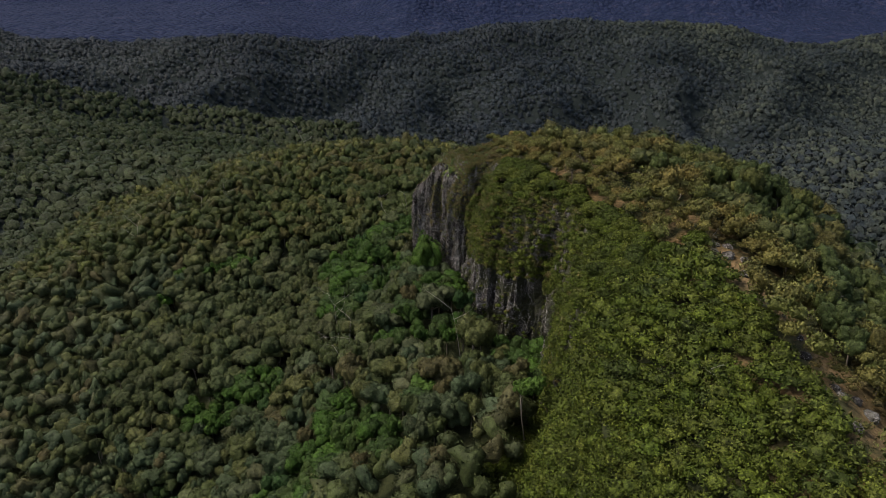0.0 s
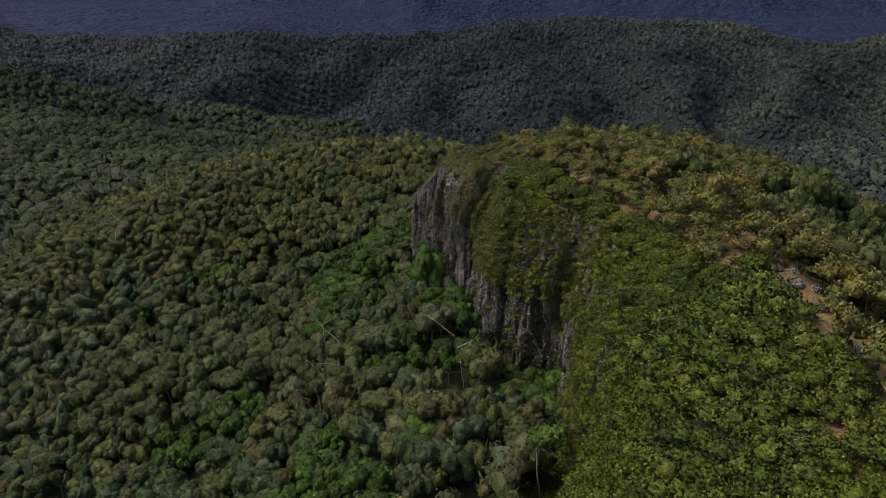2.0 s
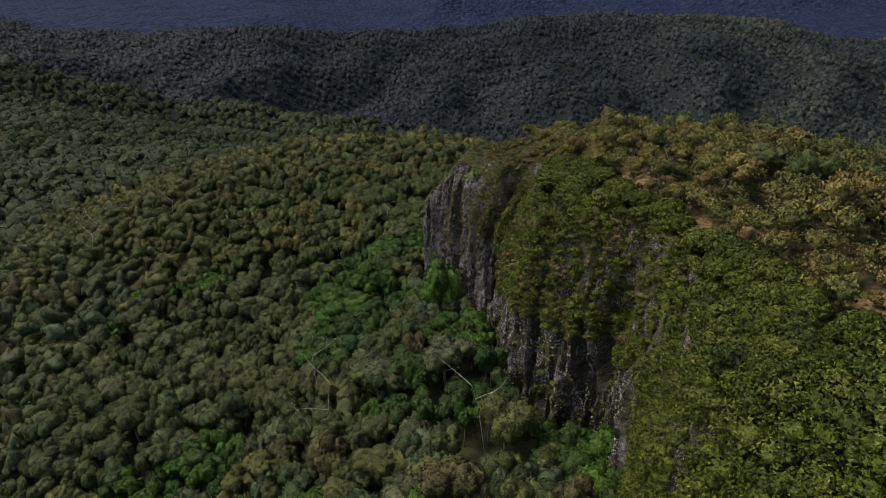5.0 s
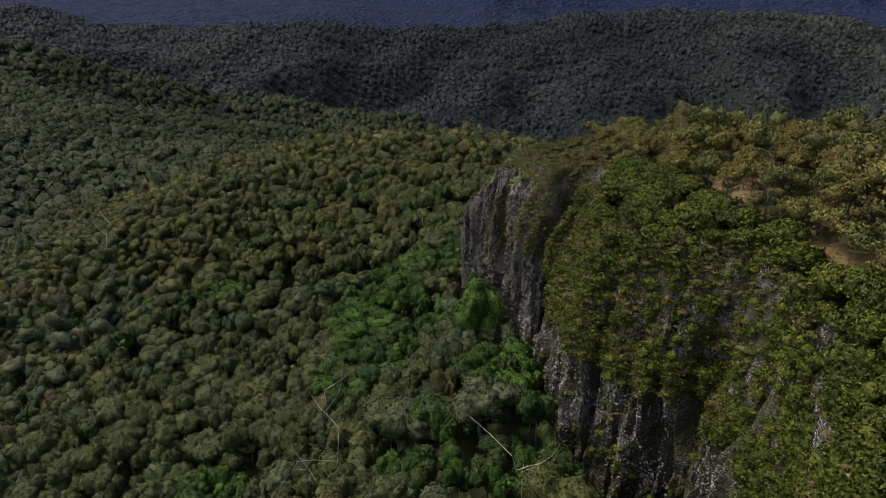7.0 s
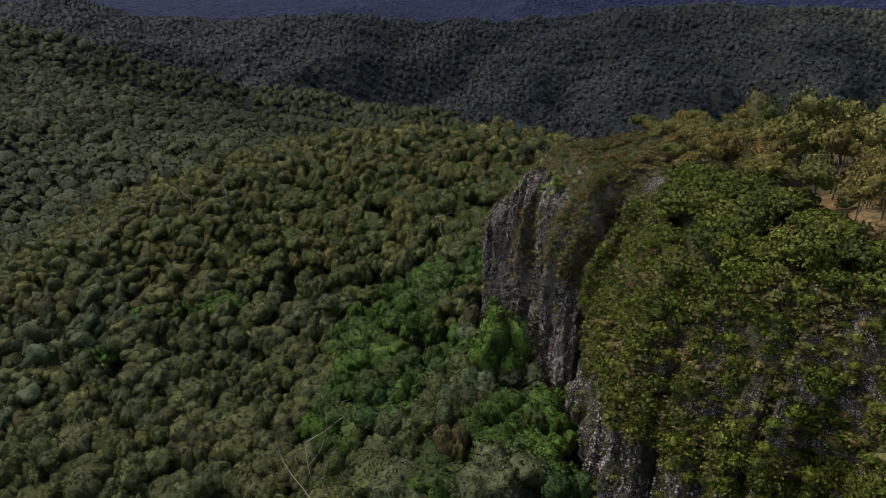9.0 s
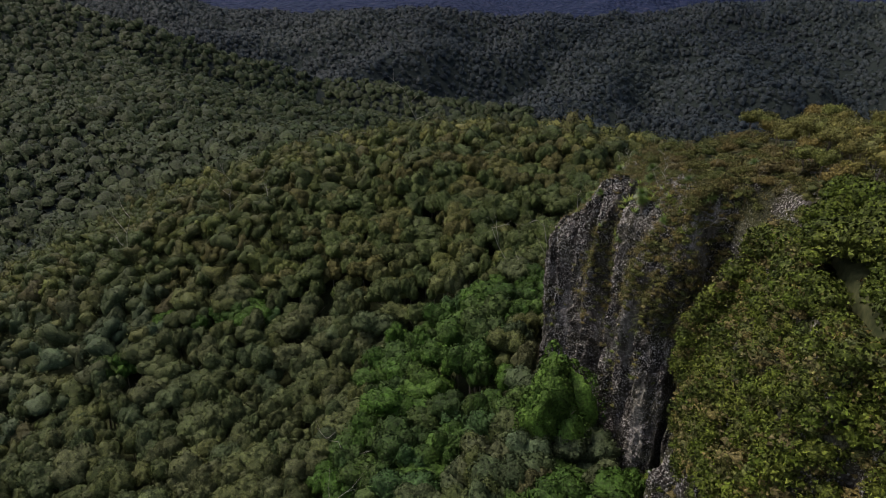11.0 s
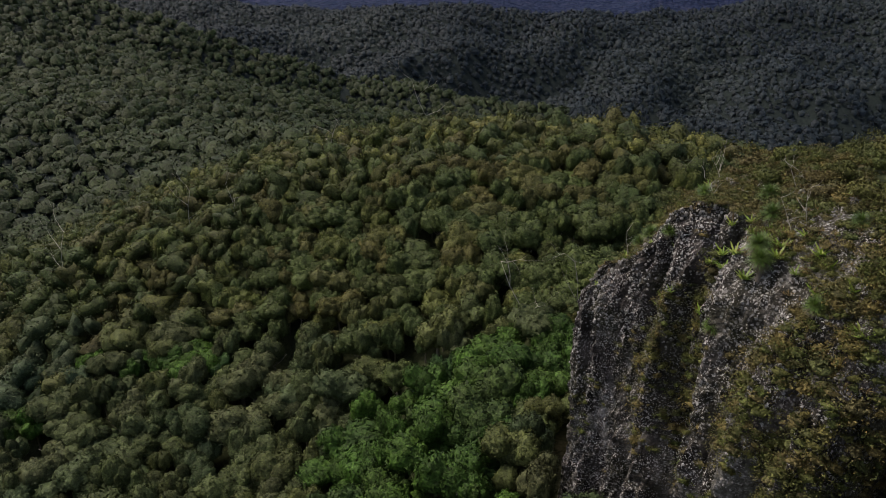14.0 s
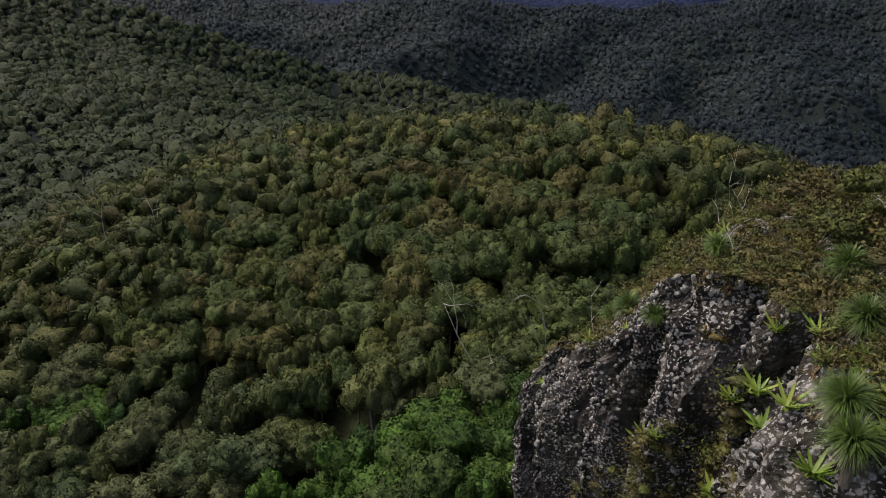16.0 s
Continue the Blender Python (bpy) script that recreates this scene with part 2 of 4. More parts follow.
EUC = [(0.046, 0.059, 0.021), (0.059, 0.075, 0.024), (0.081, 0.086, 0.028), (0.044, 0.066, 0.031), (0.074, 0.064, 0.025), (0.055, 0.079, 0.039), (0.037, 0.052, 0.020)]
RAIN = [(0.030, 0.060, 0.011), (0.041, 0.086, 0.012), (0.026, 0.045, 0.012), (0.051, 0.102, 0.014), (0.041, 0.063, 0.016), (0.036, 0.074, 0.022)]
HILL = [(0.043, 0.055, 0.017), (0.052, 0.068, 0.019), (0.041, 0.057, 0.018), (0.070, 0.064, 0.020), (0.065, 0.079, 0.020), (0.088, 0.094, 0.023), (0.135, 0.131, 0.036)]
CREST_TREE = [(0.139, 0.133, 0.038), (0.119, 0.133, 0.035), (0.171, 0.130, 0.040), (0.171, 0.165, 0.044), (0.119, 0.117, 0.041), (0.141, 0.156, 0.040)]
SHRUB = [(0.056, 0.082, 0.010), (0.081, 0.105, 0.012), (0.045, 0.063, 0.012), (0.110, 0.130, 0.020), (0.063, 0.087, 0.012)]
HEATH = [(0.112, 0.112, 0.034), (0.086, 0.104, 0.028), (0.156, 0.122, 0.042), (0.122, 0.104, 0.046), (0.072, 0.092, 0.028)]
# distance haze and cloud shade are put into these dark blue-greens
FAR_HAZED = [(0.015, 0.021, 0.028), (0.018, 0.026, 0.032), (0.022, 0.030, 0.034), (0.032, 0.041, 0.037), (0.054, 0.064, 0.045)]
WEST = [(0.022, 0.032, 0.012), (0.026, 0.039, 0.013), (0.034, 0.045, 0.015), (0.024, 0.036, 0.014), (0.033, 0.037, 0.014), (0.044, 0.055, 0.018)]
GREY = [(0.056, 0.068, 0.025), (0.066, 0.082, 0.028), (0.056, 0.076, 0.033), (0.080, 0.090, 0.028), (0.050, 0.060, 0.021), (0.074, 0.082, 0.034), (0.044, 0.062, 0.022)]

leaf_euc = foliage("eucalypt_leaves", EUC)
leaf_euc_j = foliage("eucalypt_leaves_joined", EUC, True)
leaf_grey = foliage("grey_green_leaves", GREY)
leaf_rain = foliage("rainforest_leaves", RAIN, clump=0.7, leaf=3.6)
leaf_rain_j = foliage("rainforest_leaves_joined", RAIN, True, clump=0.7, leaf=3.6)
leaf_hill = foliage("hill_leaves", [(r * 1.2, g * 1.2, b * 1.2) for r, g, b in HILL[:5]])
leaf_hill_j = foliage("hill_leaves_joined", HILL, True, leaf=3.6)
leaf_crest = foliage("dry_crest_leaves", CREST_TREE, leaf=6.0)
leaf_crest_j = foliage("dry_crest_leaves_joined", CREST_TREE, True, leaf=6.0)
leaf_shrub = foliage("shrub_leaves", SHRUB, clump=1.5, leaf=6.0, spread=0.5)
leaf_shrub_j = foliage("shrub_leaves_joined", SHRUB, True, clump=1.6, leaf=6.0, spread=0.5)
leaf_heath = foliage("heath_leaves", HEATH, clump=2.0, leaf=9.0)
leaf_heath_j = foliage("heath_leaves_joined", HEATH, True, clump=2.0, leaf=9.0)
leaf_far_j = foliage("hazed_far_canopy", FAR_HAZED, True, clump=0.25, leaf=0.8, bump=0.5, contrast=0.25)
leaf_west_j = foliage("west_hill_canopy", WEST, True, clump=0.45, leaf=1.4, bump=0.8)
leaf_bright = foliage("bright_leaves", [(0.070, 0.130, 0.022), (0.082, 0.146, 0.026)], clump=0.7, leaf=3.6)
leaf_lily = blade_leaf("spear_leaves", [(0.20, 0.29, 0.035), (0.13, 0.21, 0.03), (0.27, 0.32, 0.06)], 0.4)
leaf_grass_tree = blade_leaf("grass_tree_needles", [(0.11, 0.17, 0.035), (0.085, 0.135, 0.03)], 0.4)
skirt_needles = blade_leaf("dead_needles", [(0.14, 0.11, 0.07), (0.20, 0.16, 0.10)], 0.4)
bark = plain_grain("bark", (0.10, 0.085, 0.07), (0.26, 0.22, 0.18), 2.5, stretch=(1, 1, 0.25))
dead_wood = plain_grain("dead_wood", (0.22, 0.20, 0.18), (0.46, 0.43, 0.39), 3.0, stretch=(1, 1, 0.4))
cobble_stone = plain_grain("pale_cobbles", (0.11, 0.104, 0.10), (0.42, 0.40, 0.385), 3.2, bump=0.6)
dry_grass = plain_grain("dry_grass_blades", (0.11, 0.08, 0.035), (0.24, 0.17, 0.08), 3.0)


def rock_material(name, moss, grey_from):
    """Dark weathered rock with pale lichen specks and grey streaks down the face."""
    m, nodes, links = node_material(name)
    b = nodes["Principled BSDF"]
    b.inputs["Roughness"].default_value = 0.9
    b.inputs["Specular IOR Level"].default_value = 0.15
    pos = nodes.new("ShaderNodeNewGeometry").outputs["Position"]

    def noise_at(scale, stretch=(1, 1, 1), detail=4.0):
        mp = nodes.new("ShaderNodeMapping")
        mp.inputs["Scale"].default_value = stretch
        links.new(pos, mp.inputs[0])
        n = nodes.new("ShaderNodeTexNoise")
        n.inputs["Scale"].default_value, n.inputs["Detail"].default_value = scale, detail
        links.new(mp.outputs[0], n.inputs["Vector"])
        return n.outputs["Fac"]

    base = ramp_node(nodes, [(0.34, (0.014, 0.012, 0.011)), (0.52, (0.042, 0.036, 0.034)), (0.70, (0.11, 0.098, 0.092))])
    links.new(noise_at(1.1, (1, 1, 0.35), 6), base.inputs[0])
    grey = ramp_node(nodes, [(grey_from, (0, 0, 0)), (grey_from + 0.08, (1, 1, 1))])
    links.new(noise_at(0.36, (1, 1, 0.22), 3), grey.inputs[0])
    m1 = mix_node(nodes)
    links.new(grey.outputs[0], m1.inputs["Factor"])
    links.new(base.outputs[0], m1.inputs["A"])
    pale = ramp_node(nodes, [(0.3, (0.07, 0.063, 0.06)), (0.7, (0.24, 0.225, 0.215))])
    links.new(noise_at(2.6, (1, 1, 0.6), 6), pale.inputs[0])
    links.new(pale.outputs[0], m1.inputs["B"])
    speck = ramp_node(nodes, [(0.56, (0, 0, 0)), (0.60, (1, 1, 1))])
    links.new(noise_at(9.0, detail=4), speck.inputs[0])
    patch = ramp_node(nodes, [(0.36, (0, 0, 0)), (0.52, (1, 1, 1))])
    links.new(noise_at(0.45, detail=2), patch.inputs[0])
    both = nodes.new("ShaderNodeMath")
    both.operation = "MULTIPLY"
    links.new(speck.outputs[0], both.inputs[0])
    links.new(patch.outputs[0], both.inputs[1])
    m2 = mix_node(nodes)
    links.new(both.outputs[0], m2.inputs["Factor"])
    links.new(m1.outputs["Result"], m2.inputs["A"])
    m2.inputs["B"].default_value = (0.42, 0.40, 0.39, 1)
    clast = nodes.new("ShaderNodeTexVoronoi")
    clast.inputs["Scale"].default_value = 4.2
    links.new(pos, clast.inputs["Vector"])
    core = ramp_node(nodes, [(0.30, (1, 1, 1)), (0.46, (0, 0, 0))])
    links.new(clast.outputs["Distance"], core.inputs[0])
    chosen = ramp_node(nodes, [(0.52, (0, 0, 0)), (0.62, (1, 1, 1))])
    links.new(clast.outputs["Color"], chosen.inputs[0])
    crowd = ramp_node(nodes, [(0.38, (0, 0, 0)), (0.52, (1, 1, 1))])
    links.new(noise_at(0.30, detail=3), crowd.inputs[0])
    k1, k2 = mix_node(nodes, "MULTIPLY"), mix_node(nodes, "MULTIPLY")
    for k, p, q in ((k1, core, chosen), (k2, None, crowd)):
        k.inputs["Factor"].default_value = 1.0
        links.new(p.outputs[0] if p else k1.outputs["Result"], k.inputs["A"])
        links.new(q.outputs[0], k.inputs["B"])
    m3 = mix_node(nodes)
    links.new(k2.outputs["Result"], m3.inputs["Factor"])
    links.new(m2.outputs["Result"], m3.inputs["A"])
    tone = ramp_node(nodes, [(0.35, (0.16, 0.15, 0.145)), (0.65, (0.48, 0.46, 0.45))])
    links.new(noise_at(4.0, detail=2), tone.inputs[0])
    links.new(tone.outputs[0], m3.inputs["B"])
    green = ramp_node(nodes, [(0.40, (moss, moss, moss)), (0.58, (0, 0, 0))])
    links.new(noise_at(0.22, detail=5), green.inputs[0])
    m4 = mix_node(nodes)
    links.new(green.outputs[0], m4.inputs["Factor"])
    links.new(m3.outputs["Result"], m4.inputs["A"])
    mossy = ramp_node(nodes, [(0.35, (0.022, 0.026, 0.010)), (0.65, (0.060, 0.062, 0.022))])
    links.new(noise_at(3.0, detail=5), mossy.inputs[0])
    links.new(mossy.outputs[0], m4.inputs["B"])
    links.new(m4.outputs["Result"], b.inputs["Base Color"])
    bn = nodes.new("ShaderNodeBump")
    bn.inputs["Strength"].default_value, bn.inputs["Distance"].default_value = 1.0, 0.35
    links.new(noise_at(3.5, detail=7), bn.inputs["Height"])
    links.new(bn.outputs[0], b.inputs["Normal"])
    return m


def ground_material():
    """Leaf litter under the trees, dry grass and bare earth on the ridge."""
    m, nodes, links = node_material("forest_floor")
    b = nodes["Principled BSDF"]
    b.inputs["Roughness"].default_value = 0.95
    b.inputs["Specular IOR Level"].default_value = 0.1
    pos = nodes.new("ShaderNodeNewGeometry").outputs["Position"]
    n1, n2, n3 = [nodes.new("ShaderNodeTexNoise") for _ in range(3)]
    for n, s, d in ((n1, 0.5, 5), (n2, 2.2, 5), (n3, 0.035, 6)):
        n.inputs["Scale"].default_value, n.inputs["Detail"].default_value = s, d
        links.new(pos, n.inputs["Vector"])
    litter = ramp_node(nodes, [(0.35, (0.024, 0.032, 0.014)), (0.65, (0.055, 0.060, 0.028))])
    links.new(n2.outputs["Fac"], litter.inputs[0])
    straw = ramp_node(nodes, [(0.30, (0.07, 0.055, 0.028)), (0.50, (0.17, 0.115, 0.055)), (0.70, (0.24, 0.17, 0.09))])
    links.new(n2.outputs["Fac"], straw.inputs[0])
    dry = nodes.new("ShaderNodeAttribute")
    dry.attribute_name = "dry"
    m1 = mix_node(nodes)
    links.new(dry.outputs["Fac"], m1.inputs["Factor"])
    links.new(litter.outputs[0], m1.inputs["A"])
    links.new(straw.outputs[0], m1.inputs["B"])
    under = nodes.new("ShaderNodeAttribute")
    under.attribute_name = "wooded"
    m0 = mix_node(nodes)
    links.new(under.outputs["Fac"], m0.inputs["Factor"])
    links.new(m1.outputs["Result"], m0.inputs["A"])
    # floor of the outer forests, dark blue-green to match the far canopy
    outer_floor = ramp_node(nodes, [(0.3, (0.010, 0.014, 0.015)), (0.7, (0.018, 0.024, 0.021))])
    links.new(n1.outputs["Fac"], outer_floor.inputs[0])
    links.new(outer_floor.outputs[0], m0.inputs["B"])
    # the mountains' woods, with the blue haze of distance put into their colour
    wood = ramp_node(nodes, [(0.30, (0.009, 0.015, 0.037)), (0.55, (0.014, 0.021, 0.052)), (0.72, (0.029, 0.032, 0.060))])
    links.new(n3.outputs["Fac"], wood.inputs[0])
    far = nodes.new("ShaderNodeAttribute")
    far.attribute_name = "hazed_woods"
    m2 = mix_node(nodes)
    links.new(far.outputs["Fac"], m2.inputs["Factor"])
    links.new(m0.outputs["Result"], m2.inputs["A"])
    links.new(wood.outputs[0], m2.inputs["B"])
    links.new(m2.outputs["Result"], b.inputs["Base Color"])
    cells = nodes.new("ShaderNodeTexVoronoi")
    cells.inputs["Scale"].default_value = 0.075
    links.new(pos, cells.inputs["Vector"])
    bn = nodes.new("ShaderNodeBump")
    bn.inputs["Strength"].default_value, bn.inputs["Distance"].default_value = 0.9, 9.0
    bn.invert = True
    links.new(cells.outputs["Distance"], bn.inputs["Height"])
    reach = nodes.new("ShaderNodeMath")
    reach.operation = "MULTIPLY"
    reach.inputs[1].default_value = 0.9
    links.new(far.outputs["Fac"], reach.inputs[0])
    links.new(reach.outputs[0], bn.inputs["Strength"])
    links.new(bn.outputs[0], b.inputs["Normal"])
    return m


rock = rock_material("lichen_rock", 0.35, 0.555)
mossy_rock = rock_material("mossy_rock", 0.8, 0.58)
soil = ground_material()


# ---- mesh helpers ----
def tri_mesh(name, verts, tris, material, tint=None, shade_smooth=False, floats=(), normals=None):
    me = bpy.data.meshes.new(name)
    verts, tris = np.asarray(verts, np.float32), np.asarray(tris, np.int32)
    me.vertices.add(len(verts))
    me.vertices.foreach_set("co", verts.ravel())
    me.loops.add(3 * len(tris))
    me.loops.foreach_set("vertex_index", tris.ravel())
    me.polygons.add(len(tris))
    me.polygons.foreach_set("loop_start", np.arange(0, 3 * len(tris), 3, dtype=np.int32))
    me.update(calc_edges=True)
    me.polygons.foreach_set("use_smooth", np.full(len(tris), shade_smooth))
    for key, values in (*floats, *((("tint", tint),) if tint is not None else ())):
        at = me.attributes.new(key, "FLOAT", "POINT")
        at.data.foreach_set("value", np.asarray(values, np.float32))
    me.materials.append(material)
    if normals is not None:
        me.polygons.foreach_set("use_smooth", np.full(len(tris), True))
        at = me.attributes.new("custom_normal", "FLOAT_VECTOR", "POINT")
        at.data.foreach_set("vector", np.asarray(normals, np.float32).ravel())
    return me


def part(name, mesh, parent, label=""):
    ob = new(name, mesh)
    ob.parent = parent
    return tagged(ob, label)


def thing(name, label, category, group="", kind=""):
    return tagged(new(name), label, category, group, kind)


def grid_tris(nu, nv):
    i = np.arange((nu - 1) * (nv - 1))
    a = (i // (nv - 1)) * nv + i % (nv - 1)
    return np.concatenate([np.stack([a, a + nv, a + nv + 1], 1), np.stack([a, a + nv + 1, a + 1], 1)])


def ball(level):
    bm = bmesh.new()
    bmesh.ops.create_icosphere(bm, subdivisions=level, radius=1)
    v = np.array([p.co[:] for p in bm.verts])
    f = np.array([[q.index for q in p.verts] for p in bm.faces])
    bm.free()
    return v, f


BALLS = {k: ball(k) for k in (1, 2, 3, 4)}



def tube(points, radii, sides=5):
    """A tapered tube through points."""
    pts = [Vector(p) for p in points]
    v, f = [], []
    for i, p in enumerate(pts):
        d = (pts[min(i + 1, len(pts) - 1)] - pts[max(i - 1, 0)]).normalized()
        u = d.orthogonal().normalized()
        w = d.cross(u)
        for k in range(sides):
            a = 2 * math.pi * k / sides
            v.append(p + radii[i] * (math.cos(a) * u + math.sin(a) * w))
    for i in range(len(pts) - 1):
        for k in range(sides):
            a, b = i * sides + k, i * sides + (k + 1) % sides
            f += [(a, b, b + sides), (a, b + sides, a + sides)]
    for k in range(1, sides - 1):
        f.append((len(v) - sides, len(v) - sides + k, len(v) - sides + k + 1))
    return np.array([p[:] for p in v]), np.array(f)


def join(pieces):
    vs, fs, n = [], [], 0
    for v, f in pieces:
        vs.append(v)
        fs.append(np.asarray(f) + n)
        n += len(v)
    return np.concatenate(vs), np.concatenate(fs)


# ---- the ground, one sheet to the horizon ----
def stretched(lo, a, b, hi, fine, growth, near, far):
    """Lines that stand close from a to b and wider outside, up to 24 m as far as near and far, then up to 90 m."""
    mid = list(np.arange(a, b, fine))
    step, p, left = fine, a, []
    while p > lo:
        step = min(step * growth, 24 if p > near else 90)
        p -= step
        left.append(p)
    step, p, right = fine, mid[-1], []
    while p < hi:
        step = min(step * growth, 24 if p < far else 70)
        p += step
        right.append(p)
    return np.array(left[::-1] + mid + right)


gx, gy = stretched(-3400, -40, 70, 3400, 1.7, 1.07, -1150, 1000), stretched(-900, 70, 235, 4300, 1.7, 1.05, 0, 1320)
GX, GY = np.meshgrid(gx, gy, indexing="ij")
GZ = ground_height(GX, GY)
crest_d, _ = along(CREST, GX, GY)
dry = smooth(0.45, 0.65, fbm(GX / 5, GY / 5, seed=21)) * smooth(17, 5, np.abs(crest_d - 1)) * (0.35 + 0.65 * smooth(180, 160, GY))
bare = np.exp(-((GX - 45) / 2.6) ** 2 - ((GY - 103) / 8) ** 2) + np.exp(-((crest_d - 4.5) / 2.4) ** 2) * smooth(110, 95, GY)
dry = np.clip(np.maximum(dry, 1.4 * bare), 0, 1)
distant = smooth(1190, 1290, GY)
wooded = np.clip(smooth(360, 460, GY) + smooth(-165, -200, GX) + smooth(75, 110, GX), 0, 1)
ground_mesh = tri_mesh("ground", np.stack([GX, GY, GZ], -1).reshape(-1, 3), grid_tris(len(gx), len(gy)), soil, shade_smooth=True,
                       floats=(("dry", dry.ravel()), ("hazed_woods", distant.ravel()), ("wooded", wooded.ravel())))
tagged(new("ground", ground_mesh), "forest floor with leaf litter and dry grass, rising to far mountains in painted blue haze", "ground", kind="structure")


# ---- the cliff: a weathered face with ribs, clefts and blocks ----
def smooth_line(line, step):
    pts = np.array(line, float)
    out = []
    for i in range(1, len(pts) - 2):
        p0, p1, p2, p3 = pts[i - 1], pts[i], pts[i + 1], pts[i + 2]
        n = max(2, int(np.hypot(*(p2 - p1)[:2]) / step))
        for t in np.arange(n) / n:
            out.append(0.5 * (2 * p1 + (p2 - p0) * t + (2 * p0 - 5 * p1 + 4 * p2 - p3) * t * t + (3 * p1 - p0 - 3 * p2 + p3) * t ** 3))
    return np.array(out)


def cliff_face(name, line, step, depth, over, seed, stone):
    c = smooth_line(line, step)
    tangent = np.gradient(c[:, :2], axis=0)
    for _ in range(3):
        tangent[1:-1] = (tangent[:-2] + tangent[1:-1] + tangent[2:]) / 3
    tangent /= np.linalg.norm(tangent, axis=1, keepdims=True)
    out = np.stack([-tangent[:, 1], tangent[:, 0]], 1)
    s = np.concatenate([[0], np.cumsum(np.hypot(*np.diff(c[:, :2], axis=0).T))])
    nface, ntop = int(depth / step), int(over / step)
    v = np.concatenate([np.linspace(-depth, 0, nface), np.linspace(step, over, ntop)])
    S, V = np.meshgrid(s, v, indexing="ij")
    face = np.clip(-V, 0, None)
    top = np.clip(V, 0, None)
    roll = 1.6 * np.exp(-face / 1.8)
    tuck = 9 * (1 - smooth(0, 11, S)) + 6 * (1 - smooth(0, 8, s[-1] - S))
    offset = 0.02 * face - roll - top - tuck
    X = c[:, 0][:, None] + out[:, 0][:, None] * offset
    Y = c[:, 1][:, None] + out[:, 1][:, None] * offset
    Zt = ridge_top(X, Y)
    zedge = c[:, 2][:, None]
    Z = np.where(V <= 0, zedge - face - 0.25 * roll, zedge + (Zt + 0.25 - zedge) * smooth(-0.5, 3.0, top))
    bend = 2.4 * (fbm(S / 6, Z / 8, seed=seed + 7, octaves=2) - 0.5)
    rib = 0.75 * fbm((S + bend) / 3.4, Z / 26, seed=seed, octaves=3) + 0.5 * fbm((S + bend) / 1.3, Z / 14, seed=seed + 5, octaves=3) - 0.625
    cleft = smooth(0.09, 0.0, np.abs(fbm((S + bend) / 4.2, Z / 40, seed=seed + 1, octaves=2) - 0.5))
    block = fbm(X / 0.9, Y / 0.9, Z / 2.8, seed=seed + 2, octaves=4) - 0.5
    steps = np.floor(6 * fbm(X / 2.2, Y / 2.2, Z / 4.5, seed=seed + 3, octaves=2)) / 6 - 0.5
    fade = smooth(-depth, -depth + 3, V) * (1 - 0.75 * smooth(-0.8, 1.5, V)) * smooth(0, 4, S) * smooth(0, 4, s[-1] - S)
    knob = fbm(X / 0.27, Y / 0.27, Z / 0.5, seed=seed + 4, octaves=2) - 0.5
    push = (0.6 * knob + 4.4 * rib - 3.0 * cleft + 1.5 * block + 0.5 * steps) * fade
    X, Y = X + out[:, 0][:, None] * push, Y + out[:, 1][:, None] * push
    Z = Z + 0.9 * block * smooth(-1, 1, V) * fade * 1.6
    P = np.stack([X, Y, Z], -1).reshape(-1, 3)
    ob = new(name, tri_mesh(name, P, grid_tris(len(s), len(v)), stone))
    return ob, S, V, P


wall_line, prow_line = CLIFF[2:17], CLIFF[11:25]
cliff_wall, _, wall_v, wall_pts = cliff_face("cliff", wall_line, 0.3, 30, 3.5, 31, mossy_rock)
tagged(cliff_wall, "dark weathered cliff with clefts and pale lichen specks above the forest", "cliff", kind="structure")
cliff_prow, _, prow_v, prow_pts = cliff_face("rock_buttress", prow_line, 0.16, 35, 7, 47, rock)
tagged(cliff_prow, "ribbed grey-brown rock buttress speckled with white lichen", "cliff", kind="structure")


